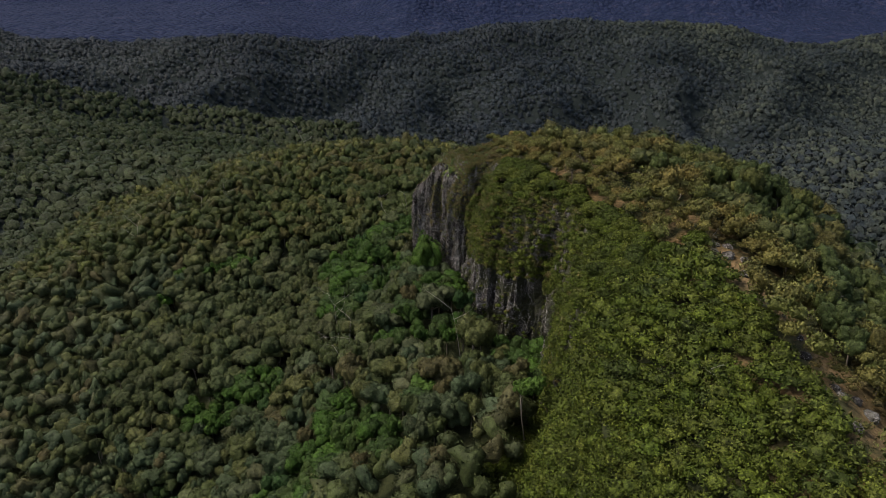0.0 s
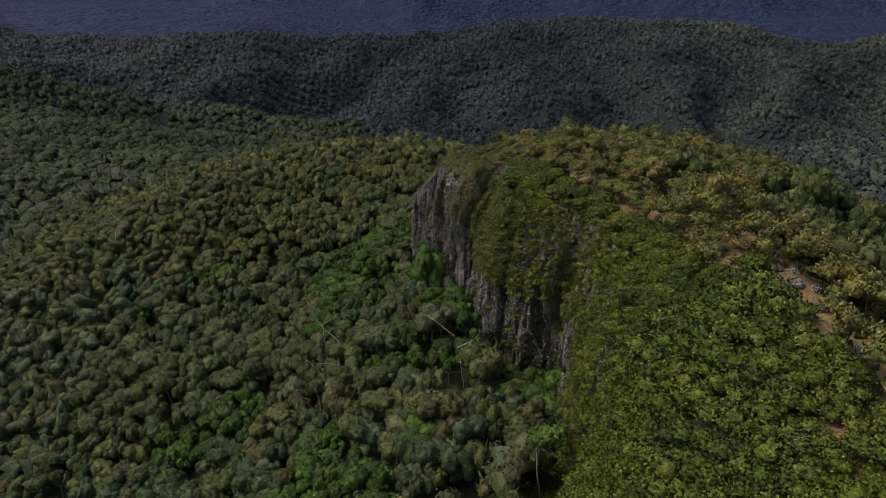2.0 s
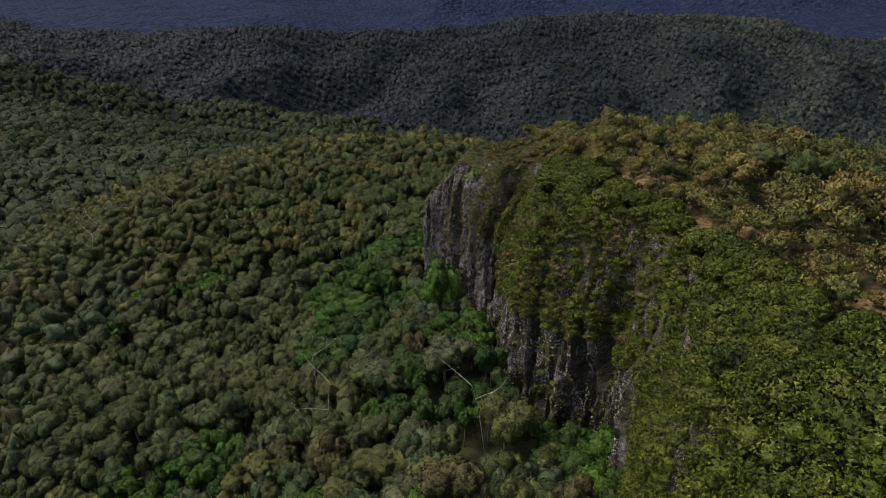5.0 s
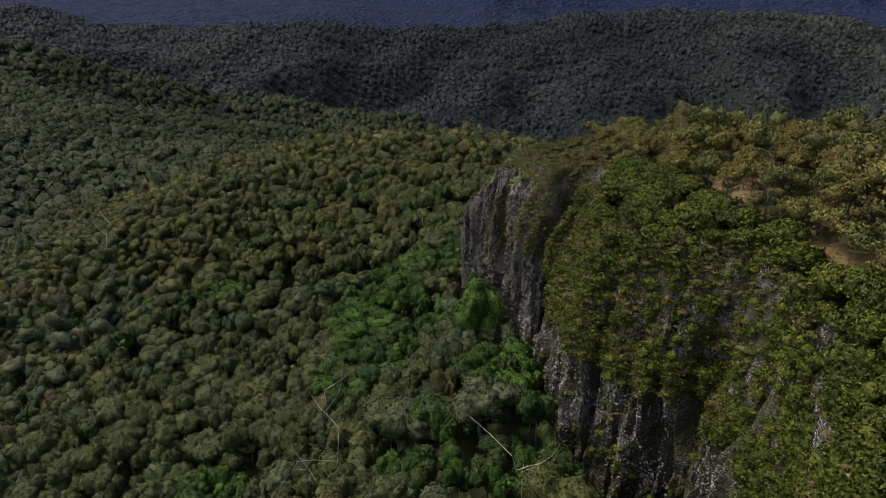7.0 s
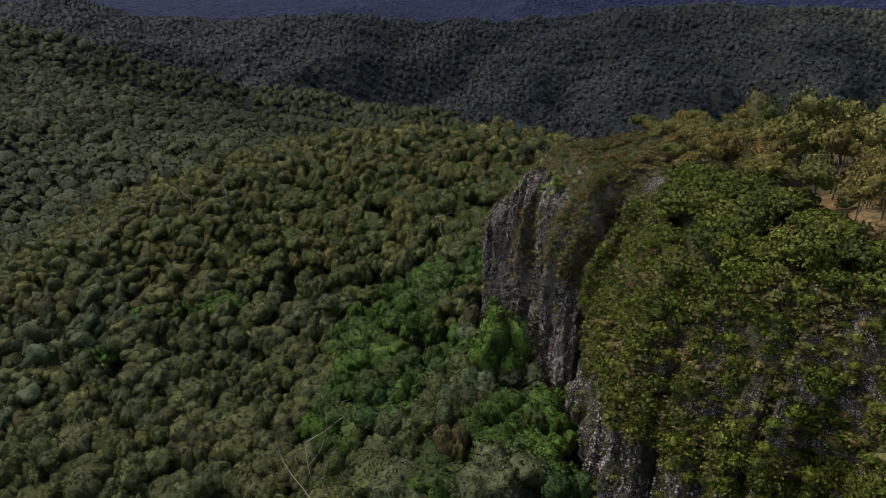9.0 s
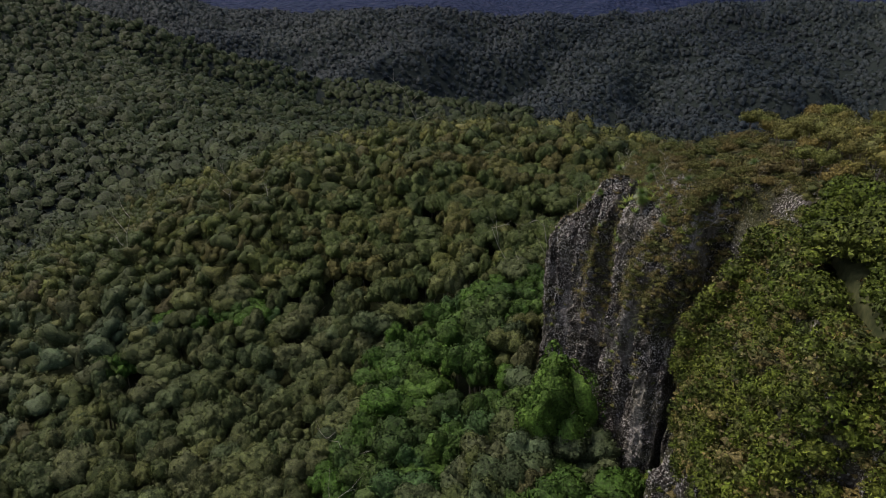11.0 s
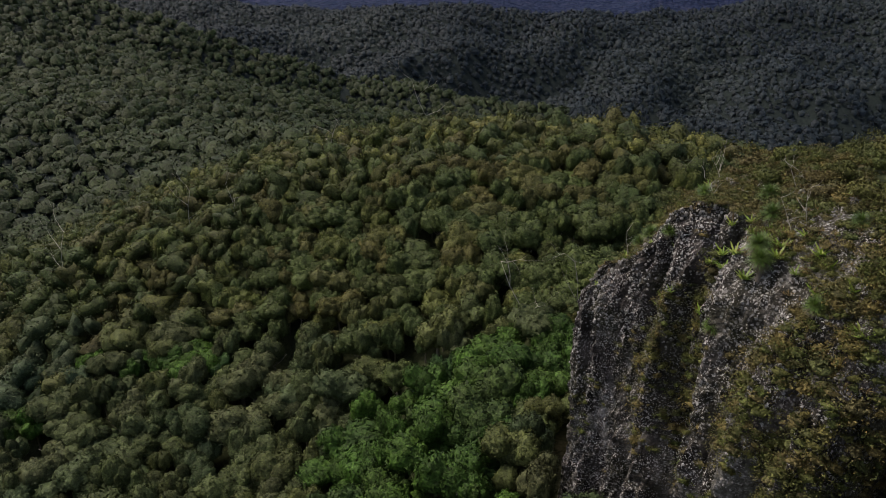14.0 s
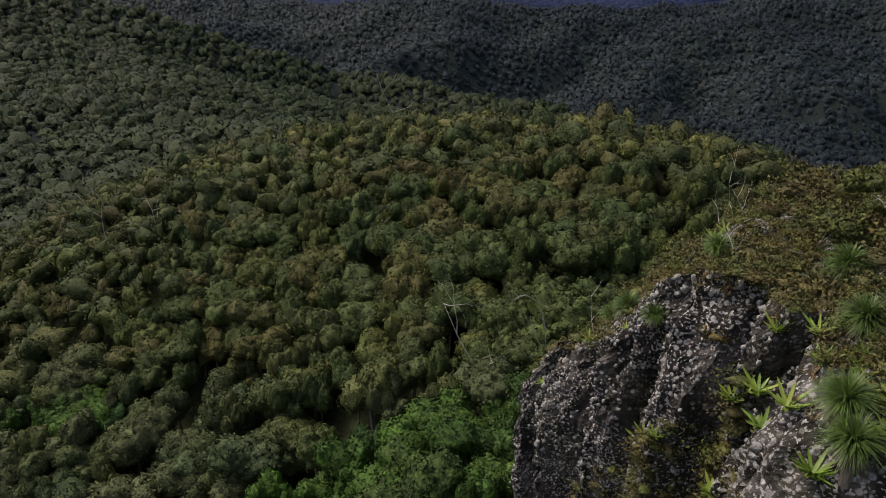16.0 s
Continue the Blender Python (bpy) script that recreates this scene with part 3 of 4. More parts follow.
# ---- foliage shapes ----
def crown(rng, radius, height, lobes, leaves, leaf, low=-0.4, lobe=(0.24, 0.38), hubs=1, detail=3, ragged=0.6, skyward=0.0, core=0.93, loose=0.0):
    """A billowing crown: the hull of many lobes set on one or more domes, with leaf tufts standing off it. The middle is the origin.
    Gives vertices, triangles and soft normals."""
    hull_v, hull_f = BALLS[detail]
    scale = np.array([radius, radius, height / 2])
    centres, radii = [np.array([0, 0, 0.1])], [0.52 if hubs < 2 else 0.42]
    for h in range(hubs):
        if hubs > 1:
            a = 2 * math.pi * (h + rng.random() * 0.7) / hubs
            q = rng.uniform(0.36, 0.68)
            hub = np.array([q * math.cos(a), q * math.sin(a), rng.uniform(-0.42, 0.46)])
            hr = rng.uniform(0.28, 0.46)
            centres.append(hub)
            radii.append(hr * 0.95)
        else:
            hub, hr = np.zeros(3), 0.74
        n = max(3, lobes // hubs)
        for k in range(n):
            z = low + (1 - low) * (k + rng.random()) / n
            a = k * 2.399 + rng.random() * 0.8
            w = math.sqrt(max(0, 1 - z * z))
            centres.append(hub + hr * np.array([w * math.cos(a), w * math.sin(a), z]) * rng.uniform(0.85, 1.08))
            radii.append(rng.uniform(*lobe) * (0.72 if hubs > 1 else 1))
    centres, radii = np.array(centres), np.array(radii)
    dc = hull_v @ centres.T
    inside = radii ** 2 - np.sum(centres ** 2, axis=1) + dc ** 2
    reach = np.where(inside > 0, dc + np.sqrt(np.clip(inside, 0, None)), 0).max(axis=1)
    v = hull_v * np.maximum(reach, 0.36)[:, None] * scale * (core if leaves else 1.0)
    keep = hull_f[hull_v[hull_f][:, :, 2].mean(axis=1) > low - 0.25]
    fn = np.cross(v[keep[:, 1]] - v[keep[:, 0]], v[keep[:, 2]] - v[keep[:, 0]])
    vn = np.zeros_like(v)
    for c in range(3):
        np.add.at(vn, keep[:, c], fn)
    vn /= np.linalg.norm(vn, axis=1, keepdims=True) + 1e-9
    vn = vn + np.array([0, 0, skyward])
    vn /= np.linalg.norm(vn, axis=1, keepdims=True) + 1e-9
    if not leaves:
        return v, keep, vn
    way = rng.normal(size=(leaves, 3))
    way[:, 2] = np.where(way[:, 2] < low * 0.8, np.abs(way[:, 2]), way[:, 2]) + 0.1
    way /= np.linalg.norm(way, axis=1, keepdims=True)
    dc = way @ centres.T
    inside = radii ** 2 - np.sum(centres ** 2, axis=1) + dc ** 2
    far = np.where(inside > 0, dc + np.sqrt(np.clip(inside, 0, None)), 0)
    which = far.argmax(axis=1)
    p = way * far.max(axis=1)[:, None] * rng.uniform(1 - loose, 1 + 0.35 * loose, (leaves, 1))
    d = (p - centres[which]) / scale * radius
    d /= np.linalg.norm(d, axis=1, keepdims=True) + 1e-9
    p = p * scale + d * leaf * rng.uniform(-0.5, 0.35, (leaves, 1))
    n = d + ragged * rng.normal(size=(leaves, 3))
    n /= np.linalg.norm(n, axis=1, keepdims=True)
    u = np.cross(n, rng.normal(size=(leaves, 3)))
    u /= np.linalg.norm(u, axis=1, keepdims=True)
    w = np.cross(n, u)
    size = leaf * rng.uniform(0.6, 1.4, (leaves, 1))
    tips = np.stack([p + u * size, p - 0.5 * u * size + 0.7 * w * size, p - 0.5 * u * size - 0.7 * w * size], 1).reshape(-1, 3)
    tf = np.arange(3 * leaves).reshape(-1, 3) + len(v)
    soft = d + 0.28 * rng.normal(size=(leaves, 3)) + np.array([0, 0, skyward])
    soft /= np.linalg.norm(soft, axis=1, keepdims=True)
    flip = np.sum(n * soft, axis=1) < 0
    tf[flip] = tf[flip][:, ::-1]
    return np.concatenate([v, tips]), np.concatenate([keep, tf]), np.concatenate([vn, np.repeat(soft, 3, axis=0)])


def trunk_shape(rng, height, radius, spread, limbs, base=-1.0, lean=0.06):
    top = np.array([rng.normal() * lean * height, rng.normal() * lean * height, height])
    mid = top * 0.5 + np.array([rng.normal(), rng.normal(), 0]) * 0.03 * height
    pieces = [tube([(0, 0, base), mid, top], [radius, radius * 0.75, radius * 0.45])]
    for k in range(limbs):
        a = 2 * math.pi * (k + rng.random()) / limbs
        start = mid + (top - mid) * rng.uniform(0.1, 0.9)
        r = spread * rng.uniform(0.5, 0.95)
        end = np.array([r * math.cos(a), r * math.sin(a), height + spread * rng.uniform(-0.1, 0.6)])
        elbow = start * 0.5 + end * 0.5 + np.array([0, 0, -0.12 * spread])
        pieces.append(tube([start, elbow, end], [radius * 0.45, radius * 0.3, radius * 0.1], 4))
    return join(pieces)


def placed(x, y, z, size, turn, tall=1.0, tip=(0.0, 0.0)):
    return Matrix.LocRotScale((x, y, z), Euler((tip[0], tip[1], turn)), (size, size, size * tall))


def scatter(rng, x0, x1, y0, y1, gap):
    """Jittered rows of points over a rectangle."""
    xs, ys = np.arange(x0, x1, gap), np.arange(y0, y1, gap * 0.87)
    X, Y = np.meshgrid(xs, ys, indexing="ij")
    X = X + (np.arange(len(ys)) % 2)[None] * gap / 2 + rng.uniform(-0.42, 0.42, X.shape) * gap
    Y = Y + rng.uniform(-0.42, 0.42, Y.shape) * gap
    return X.ravel(), Y.ravel()


def joined_plants(name, shapes, rows, material, label, category, slope=0.0):
    """One mesh of very many plants: rows of x, y, z, size, tall, turn, tint; slope lets the crowns take on the lie of the land."""
    at = np.array([r[:2] for r in rows])
    lie = np.stack([ground_height(at[:, 0] - 9, at[:, 1]) - ground_height(at[:, 0] + 9, at[:, 1]),
                    ground_height(at[:, 0], at[:, 1] - 9) - ground_height(at[:, 0], at[:, 1] + 9), np.full(len(at), 18.0)], 1)
    lie /= np.linalg.norm(lie, axis=1, keepdims=True)
    vs, fs, ts, ns, n = [], [], [], [], 0
    for i, (x, y, z, size, tall, turn, tint) in enumerate(rows):
        v, f, q = shapes[i % len(shapes)]
        c, s = math.cos(turn), math.sin(turn)
        w = np.stack([(v[:, 0] * c - v[:, 1] * s) * size + x, (v[:, 0] * s + v[:, 1] * c) * size + y, v[:, 2] * size * tall + z], 1)
        vs.append(w)
        q = np.stack([q[:, 0] * c - q[:, 1] * s, q[:, 0] * s + q[:, 1] * c, q[:, 2]], 1) + slope * lie[i]
        ns.append(q / (np.linalg.norm(q, axis=1, keepdims=True) + 1e-9))
        fs.append(f + n)
        ts.append(np.full(len(v), tint))
        n += len(v)
    me = tri_mesh(name, np.concatenate(vs), np.concatenate(fs), material, np.concatenate(ts), normals=np.concatenate(ns))
    return tagged(new(name, me), label, category, kind="stuff")


# copies must keep unit scale in their prototypes, so poses are set after all copies are made
def plant_all(prototypes, rows):
    first = {}
    for k, (x, y, z, size, tall, turn) in rows:
        m = placed(x, y, z, size, turn, tall)
        if k not in first:
            first[k] = m
        else:
            copy_thing(prototypes[k], m)
    for k, m in first.items():
        prototypes[k].matrix_basis = m
    for k, ob in enumerate(prototypes):
        if k not in first:
            for child in ob.children_recursive:
                bpy.data.objects.remove(child)
            bpy.data.objects.remove(ob)


def tree_kind(name, label, category, group, count, leaf_material, make_crown, lift, trunk_r, spread, seed):
    """Prototypes of one kind of tree: an empty at the foot with a trunk and a crown."""
    made = []
    for k in range(count):
        rng = np.random.default_rng(seed + k)
        root = thing(name, label, category, group)
        v, f, n = make_crown(rng)
        v = v + np.array([0, 0, lift])
        part("crown", tri_mesh("crown", v, f, leaf_material, normals=n), root)
        tv, tf = trunk_shape(rng, lift * 0.95, trunk_r, spread, 3)
        part("trunk", tri_mesh("trunk", tv, tf, bark, shade_smooth=True), root)
        made.append(root)
    return made


# ---- where plants stand ----
def zones(x, y):
    d, (edge, run) = along(CLIFF, x, y)
    cd, _ = along(CREST, x, y)
    return d, cd


rng = np.random.default_rng(7)
eucs = tree_kind("eucalyptus_tree", "olive-green eucalypt with a billowing rounded crown in the valley", "tree", "eucalypts of the valley", 6, leaf_euc,
                 lambda r: crown(r, 3.6, 8.0, 100, 2200, 0.15, detail=4, hubs=int(r.choice([3, 4, 5, 6])), low=-0.55, lobe=(0.15, 0.26)), 5.7, 0.28, 2.6, 100)
greys = tree_kind("grey_green_tree", "grey-green forest tree with a tight domed crown on the valley side", "tree", "domed trees of the valley side", 6, leaf_grey,
                  lambda r: crown(r, 3.6, 8.4, 100, 2300, 0.15, detail=4, hubs=int(r.choice([2, 3, 4])), low=-0.5, lobe=(0.16, 0.26)), 5.7, 0.26, 2.5, 150)
rains = tree_kind("rainforest_tree", "fresh green rainforest tree with dense lobed crown", "tree", "rainforest trees below the cliff", 5, leaf_rain,
                  lambda r: crown(r, 3.7, 7.6, 90, 2200, 0.17, detail=4, hubs=int(r.choice([3, 4, 5, 6])), low=-0.55, lobe=(0.16, 0.28)), 5.7, 0.24, 2.4, 200)

talls = tree_kind("tall_eucalypt", "tall open-crowned eucalypt with pale trunk on the steep back slope", "tree", "eucalypts behind the crest", 4, leaf_hill,
                  lambda r: crown(r, 3.5, 8.2, 90, 2000, 0.15, detail=4, hubs=int(r.choice([4, 5, 6, 7])), low=-0.55, lobe=(0.15, 0.27)), 7.6, 0.24, 2.6, 260)
hills = tree_kind("hill_eucalypt", "olive eucalypt with a rounded lobed crown on the hillside", "tree", "eucalypts of the hillside", 6, leaf_hill,
                  lambda r: crown(r, 3.55, 8.2, 90, 2000, 0.16, detail=4, hubs=int(r.choice([3, 4, 5, 6])), low=-0.5, lobe=(0.16, 0.27)), 5.4, 0.22, 2.5, 330)
east_slope, hill_rows = [], []
grey_rows, euc_rows, rain_rows, euc_joined, rain_joined, hill_joined = [], [], [], [], [], []
X, Y = scatter(rng, -175, 75, 60, 360, 4.15)
valley = Y < 232 - 0.1 * X
fx, fy = scatter(rng, -175, 75, 200, 360, 3.75)
hill = fy >= 232 - 0.1 * fx
X, Y = np.concatenate([X[valley], fx[hill]]), np.concatenate([Y[valley], fy[hill]])
D, CD = zones(X, Y)
Z = ground_height(X, Y)
species = fbm(X / 24, Y / 24, seed=61)
near_key = np.hypot(X + 22, Y - 188)
order = np.argsort(near_key)
RESERVED = [(-5, 184, 2.4), (15, 108, 3), (-2, 156, 4.5), (7, 136, 5), (-27, 237, 4), (-34, 228, 4)]
for i in order:
    x, y, z, d, cd = X[i], Y[i], Z[i], D[i], CD[i]
    if d > -2.2 and cd < (24 if y > 152 else 7) and y < 226 and z > 90 or y > 346:
        continue
    if any((x - px) ** 2 + (y - py) ** 2 < pr * pr for px, py, pr in RESERVED):
        continue
    if x < 0 and y < 92 or x < -0.75 * y - 10:
        continue
    size = 0.63 + 0.78 * rng.random() ** 2
    tall = float(np.clip((9.2 + 1.3 * rng.normal()) / (9.7 * size), 0.68, 1.5))
    turn = rng.uniform(0, 6.28)
    wet = species[i] - 0.0018 * abs(y - 188) + 0.0025 * min(0, x + 30) > 0.45 and x < 20 and y < 235
    hillside = y > 232 - 0.1 * x
    if x > 25 and y < 160 and 6 <= cd < 45:
        east_slope.append((int(rng.integers(4)), (x, y, z - 1, size * 0.78, tall * 1.0, turn)))
    elif hillside or x > 20:
        if cd < 26 and y < 222:
            size *= 0.6
        size *= 0.93 if hillside else 1.0
        # sun on the hill's crest, painted by shifting tints there towards yellow
        crest_sun = float(smooth(262, 318, y + 0.25 * x + 20))
        if len(hill_rows) < 290 and hillside and -75 < x < 20 and y < 300:
            hill_rows.append((int(rng.integers(6)), (x, y, z, size, tall, turn)))
            continue
        hill_joined.append((x, y, z + 5.4 * size * tall, size, tall, turn, min(1.0, 0.72 * rng.random() + 0.34 * crest_sun * rng.random() + 0.05)))
    elif wet:
        if len(rain_rows) < 260:
            rain_rows.append((int(rng.integers(5)), (x, y, z, size * 0.95, tall, turn)))
        else:
            rain_joined.append((x, y, z + 5.7 * size * tall, size, tall, turn, rng.random()))
    elif len(grey_rows) < 290 and x < -18 and y > 165 and x > -100:
        grey_rows.append((int(rng.integers(6)), (x, y, z, size, tall, turn)))
    elif len(euc_rows) < 290:
        euc_rows.append((int(rng.integers(6)), (x, y, z, size, tall, turn)))
    else:
        euc_joined.append((x, y, z + 5.7 * size * tall, size, tall, turn, rng.random()))
talls_rows = [(0, (-27, 237, float(ground_height(-27, 237)), 0.95, 0.85, 1.0)), (1, (-34, 228, float(ground_height(-34, 228)), 0.85, 0.85, 2.0))]
euc_rows += [(0, (-2, 156, float(ground_height(-2, 156)), 1.35, 0.95, 0.5)), (3, (7, 136, float(ground_height(7, 136)), 1.4, 0.95, 2.5))]
plant_all(talls, talls_rows + east_slope[:150])
hill_joined += [(x, y, z + 7.6 * s * t, s, t, turn, rng.random()) for k, (x, y, z, s, t, turn) in east_slope[150:]]
plant_all(eucs, euc_rows)
plant_all(greys, grey_rows)
plant_all(hills, hill_rows)
plant_all(rains, rain_rows)
half_shapes = [crown(np.random.default_rng(300 + k), 3.5, 8.2, 70, 320, 0.22, core=0.9, hubs=(3, 4, 5, 4, 6, 3)[k], low=-0.4, detail=2, lobe=(0.17, 0.28)) for k in range(6)]
if rain_joined:
    joined_plants("rainforest_canopy", half_shapes, rain_joined, leaf_rain_j, "fresh green rainforest canopy in the gully below the cliff", "forest")
joined_plants("valley_forest", half_shapes, euc_joined, leaf_euc_j, "dense mixed forest canopy filling the valley below the cliff", "forest")
joined_plants("hill_forest", half_shapes, hill_joined, leaf_hill_j, "olive and yellow-tipped eucalypt canopy over the rounded hill, sunlit yellow painted in along its crest", "forest")

# the hill to the west and the slopes behind
far_shapes = [crown(np.random.default_rng(500 + k), 3.6, 8.0, 18, 20, 0.8, core=0.92, hubs=(1, 3, 1, 4, 1, 3)[k], low=-0.15, detail=1, lobe=(0.26, 0.44)) for k in range(6)]
small_shapes = [crown(np.random.default_rng(400 + k), 3.6, 8.4, 30, 60, 0.45, core=0.93, hubs=(3, 3, 4, 4, 1, 3)[k], low=-0.2, detail=2, lobe=(0.2, 0.34)) for k in range(6)]
X, Y = scatter(rng, -680, 560, 120, 760, 6.9)
Z = ground_height(X, Y)
rows, east_rows = [], []
for x, y, z in zip(X, Y, Z):
    if -172 < x < 72 and y < 357:
        continue
    if x < -1.3 * (y - 118) and x < -0.62 * y - 20 or x > 0.62 * y + 40:
        continue
    size = rng.uniform(0.8, 1.55)
    # crowns further east take lighter tints: sunlight put into the colour
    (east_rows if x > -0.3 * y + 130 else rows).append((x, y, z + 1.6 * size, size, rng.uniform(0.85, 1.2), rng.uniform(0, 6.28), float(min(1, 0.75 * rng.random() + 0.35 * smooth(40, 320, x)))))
joined_plants("west_hill_forest", small_shapes, rows, leaf_west_j, "dark green forest over the western hill and gully", "forest", 1.8)
joined_plants("east_valley_forest", far_shapes, east_rows, leaf_far_j, "forest on the valley floor behind the ridge, shade and blue haze in its colour", "forest", 1.8)

# the forest below and before the ridge's near end
X, Y = scatter(rng, -170, 190, -75, 130, 6.6)
Z = ground_height(X, Y)
D, CD = zones(X, Y)
rows = []
for x, y, z, d, cd in zip(X, Y, Z, D, CD):
    open_side = x < 0 and y < 92 or y < 60 or x < -0.75 * y - 10 or x > 73
    if not open_side or abs(cd - 4.5) < 4 or d > -9 and cd < 16 and y > 38:
        continue
    size = rng.uniform(0.65, 1.3)
    rows.append((x, y, z + 2.4 * size, size, rng.uniform(0.85, 1.2), rng.uniform(0, 6.28), rng.random()))
joined_plants("near_slope_forest", far_shapes, rows, leaf_euc_j, "olive forest canopy on the slopes below the ridge", "forest")

# the long ridge across the valley
X, Y = scatter(rng, -1150, 980, 757, 1300, 7.2)
Z = ground_height(X, Y)
rows = []
for x, y, z in zip(X, Y, Z):
    if x > 0.64 * y + 30 or x < -0.66 * y and (y < 860 or x < -1.12 * (y - 165)) or y > 1180 + 60 * math.sin(x / 260) + 40 * math.sin(x / 110 + 1):
        continue
    size = rng.uniform(0.6, 1.4)
    # random patches, plus a lighter east end painted as if sunlit
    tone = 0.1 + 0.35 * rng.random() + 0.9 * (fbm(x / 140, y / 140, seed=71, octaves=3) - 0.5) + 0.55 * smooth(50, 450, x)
    rows.append((x, y, z + 0.4 * size + rng.uniform(0, 1.2), size, rng.uniform(0.8, 1.3), rng.uniform(0, 6.28), float(np.clip(tone, 0, 1))))
joined_plants("far_ridge_forest", far_shapes, rows, leaf_far_j, "forest on the long ridge across the valley, cloud shade and blue haze in its colour", "forest", 1.8)

# ---- the rocky ridge: thickets, heath and small dry trees ----
shrub_protos, heath_protos, crest_protos = [], [], []
for k in range(4):
    r = np.random.default_rng(600 + k)
    root = thing("shrub", "rounded glossy bright-green shrub in a dense thicket on the ridge", "shrub", "thicket on the ridge")
    v, f, n = crown(r, 1.9, 2.8, 70, 1700, 0.13, core=0.82, low=-0.4, lobe=(0.15, 0.24), detail=2)
    part("foliage", tri_mesh("foliage", v + np.array([0, 0, 1.3]), f, leaf_shrub, normals=n), root)
    shrub_protos.append(root)
for k in range(4):
    r = np.random.default_rng(640 + k)
    root = thing("heath_bush", "low olive-brown heath bush on the rocky top", "bush", "heath on the buttress")
    v, f, n = crown(r, 1.3, 1.9, 40, 1500, 0.062, core=0.6, loose=0.3, ragged=1.1, hubs=3, low=-0.3, lobe=(0.16, 0.3), detail=2)
    part("foliage", tri_mesh("foliage", v + np.array([0, 0, 0.75]), f, leaf_heath, normals=n), root)
    heath_protos.append(root)
crest_protos = tree_kind("crest_tree", "small dry olive-brown eucalypt with thin crown on the ridge crest", "tree", "small trees on the crest", 5, leaf_crest,
                         lambda r: crown(r, 1.9, 3.2, 44, 1500, 0.11, core=0.75, loose=0.2, hubs=int(r.choice([3, 4, 5])), low=-0.4, detail=2), 3.4, 0.10, 1.3, 700)

shrub_rows, heath_rows, crest_rows, shrub_joined, heath_joined, crest_joined = [], [], [], [], [], []
X, Y = scatter(rng, -10, 75, 40, 222, 1.9)
D, CD = zones(X, Y)
Z = ground_height(X, Y)
patchy = fbm(X / 7, Y / 7, seed=81)
open_ground = fbm(X / 5, Y / 5, seed=82)
order = np.argsort(np.hypot(X - 8, Y - 175))
for i in order:
    x, y, z, d, cd = X[i], Y[i], Z[i], D[i], CD[i]
    low = 1.0 if y > 126 else -9.0 if y < 112 else -3.5
    if d < low or cd > (24 if y > 150 else 16):
        continue
    turn = rng.uniform(0, 6.28)
    bald = math.exp(-((x - 45) / 2.6) ** 2 - ((y - 103) / 8) ** 2) + (math.exp(-((cd - 4.5) / 2.4) ** 2) if y < 100 else 0)
    if bald > 0.4 and rng.random() < 0.93:
        continue
    prow_zone = y > 172 + 0.25 * (x - 5)
    crest_zone = cd > -7 and y > 112
    if prow_zone and not (crest_zone and x > 14):
        if open_ground[i] < 0.30:
            continue
        row = (x, y, z, rng.uniform(0.55, 1.3), rng.uniform(0.8, 1.2), turn)
        if len(heath_rows) < 290:
            heath_rows.append((int(rng.integers(4)), row))
        else:
            heath_joined.append((x, y, z + 0.75 * row[3], row[3], row[4], turn, rng.random()))
    elif crest_zone or cd > -2:
        if open_ground[i] < 0.30:
            continue
        if rng.random() < 0.6:
            row = (x, y, z, rng.uniform(0.45, 0.8) if y > 172 else rng.uniform(0.6, 1.35) if cd > -3 else rng.uniform(0.55, 1.05), rng.uniform(0.85, 1.3), turn)
            if len(crest_rows) < 290:
                crest_rows.append((int(rng.integers(5)), row))
            else:
                crest_joined.append((x, y, z + 3.4 * row[3] * row[4], row[3], row[4], turn, rng.random()))
        else:
            s = rng.uniform(0.5, 1.1)
            heath_joined.append((x, y, z + 0.75 * s, s, 1.0, turn, rng.random()))
    elif patchy[i] < 0.40 and y > 115:
        s = rng.uniform(0.7, 1.3)
        heath_joined.append((x, y, z + 0.7 * s, s, 1.0, turn, rng.random()))
    else:
        row = (x, y, z, rng.uniform(0.72, 1.32), rng.uniform(0.75, 1.1), turn)
        if len(shrub_rows) < 290:
            shrub_rows.append((int(rng.integers(4)), row))
        else:
            shrub_joined.append((x, y, z + 1.3 * row[3], row[3], row[4], turn, rng.random()))
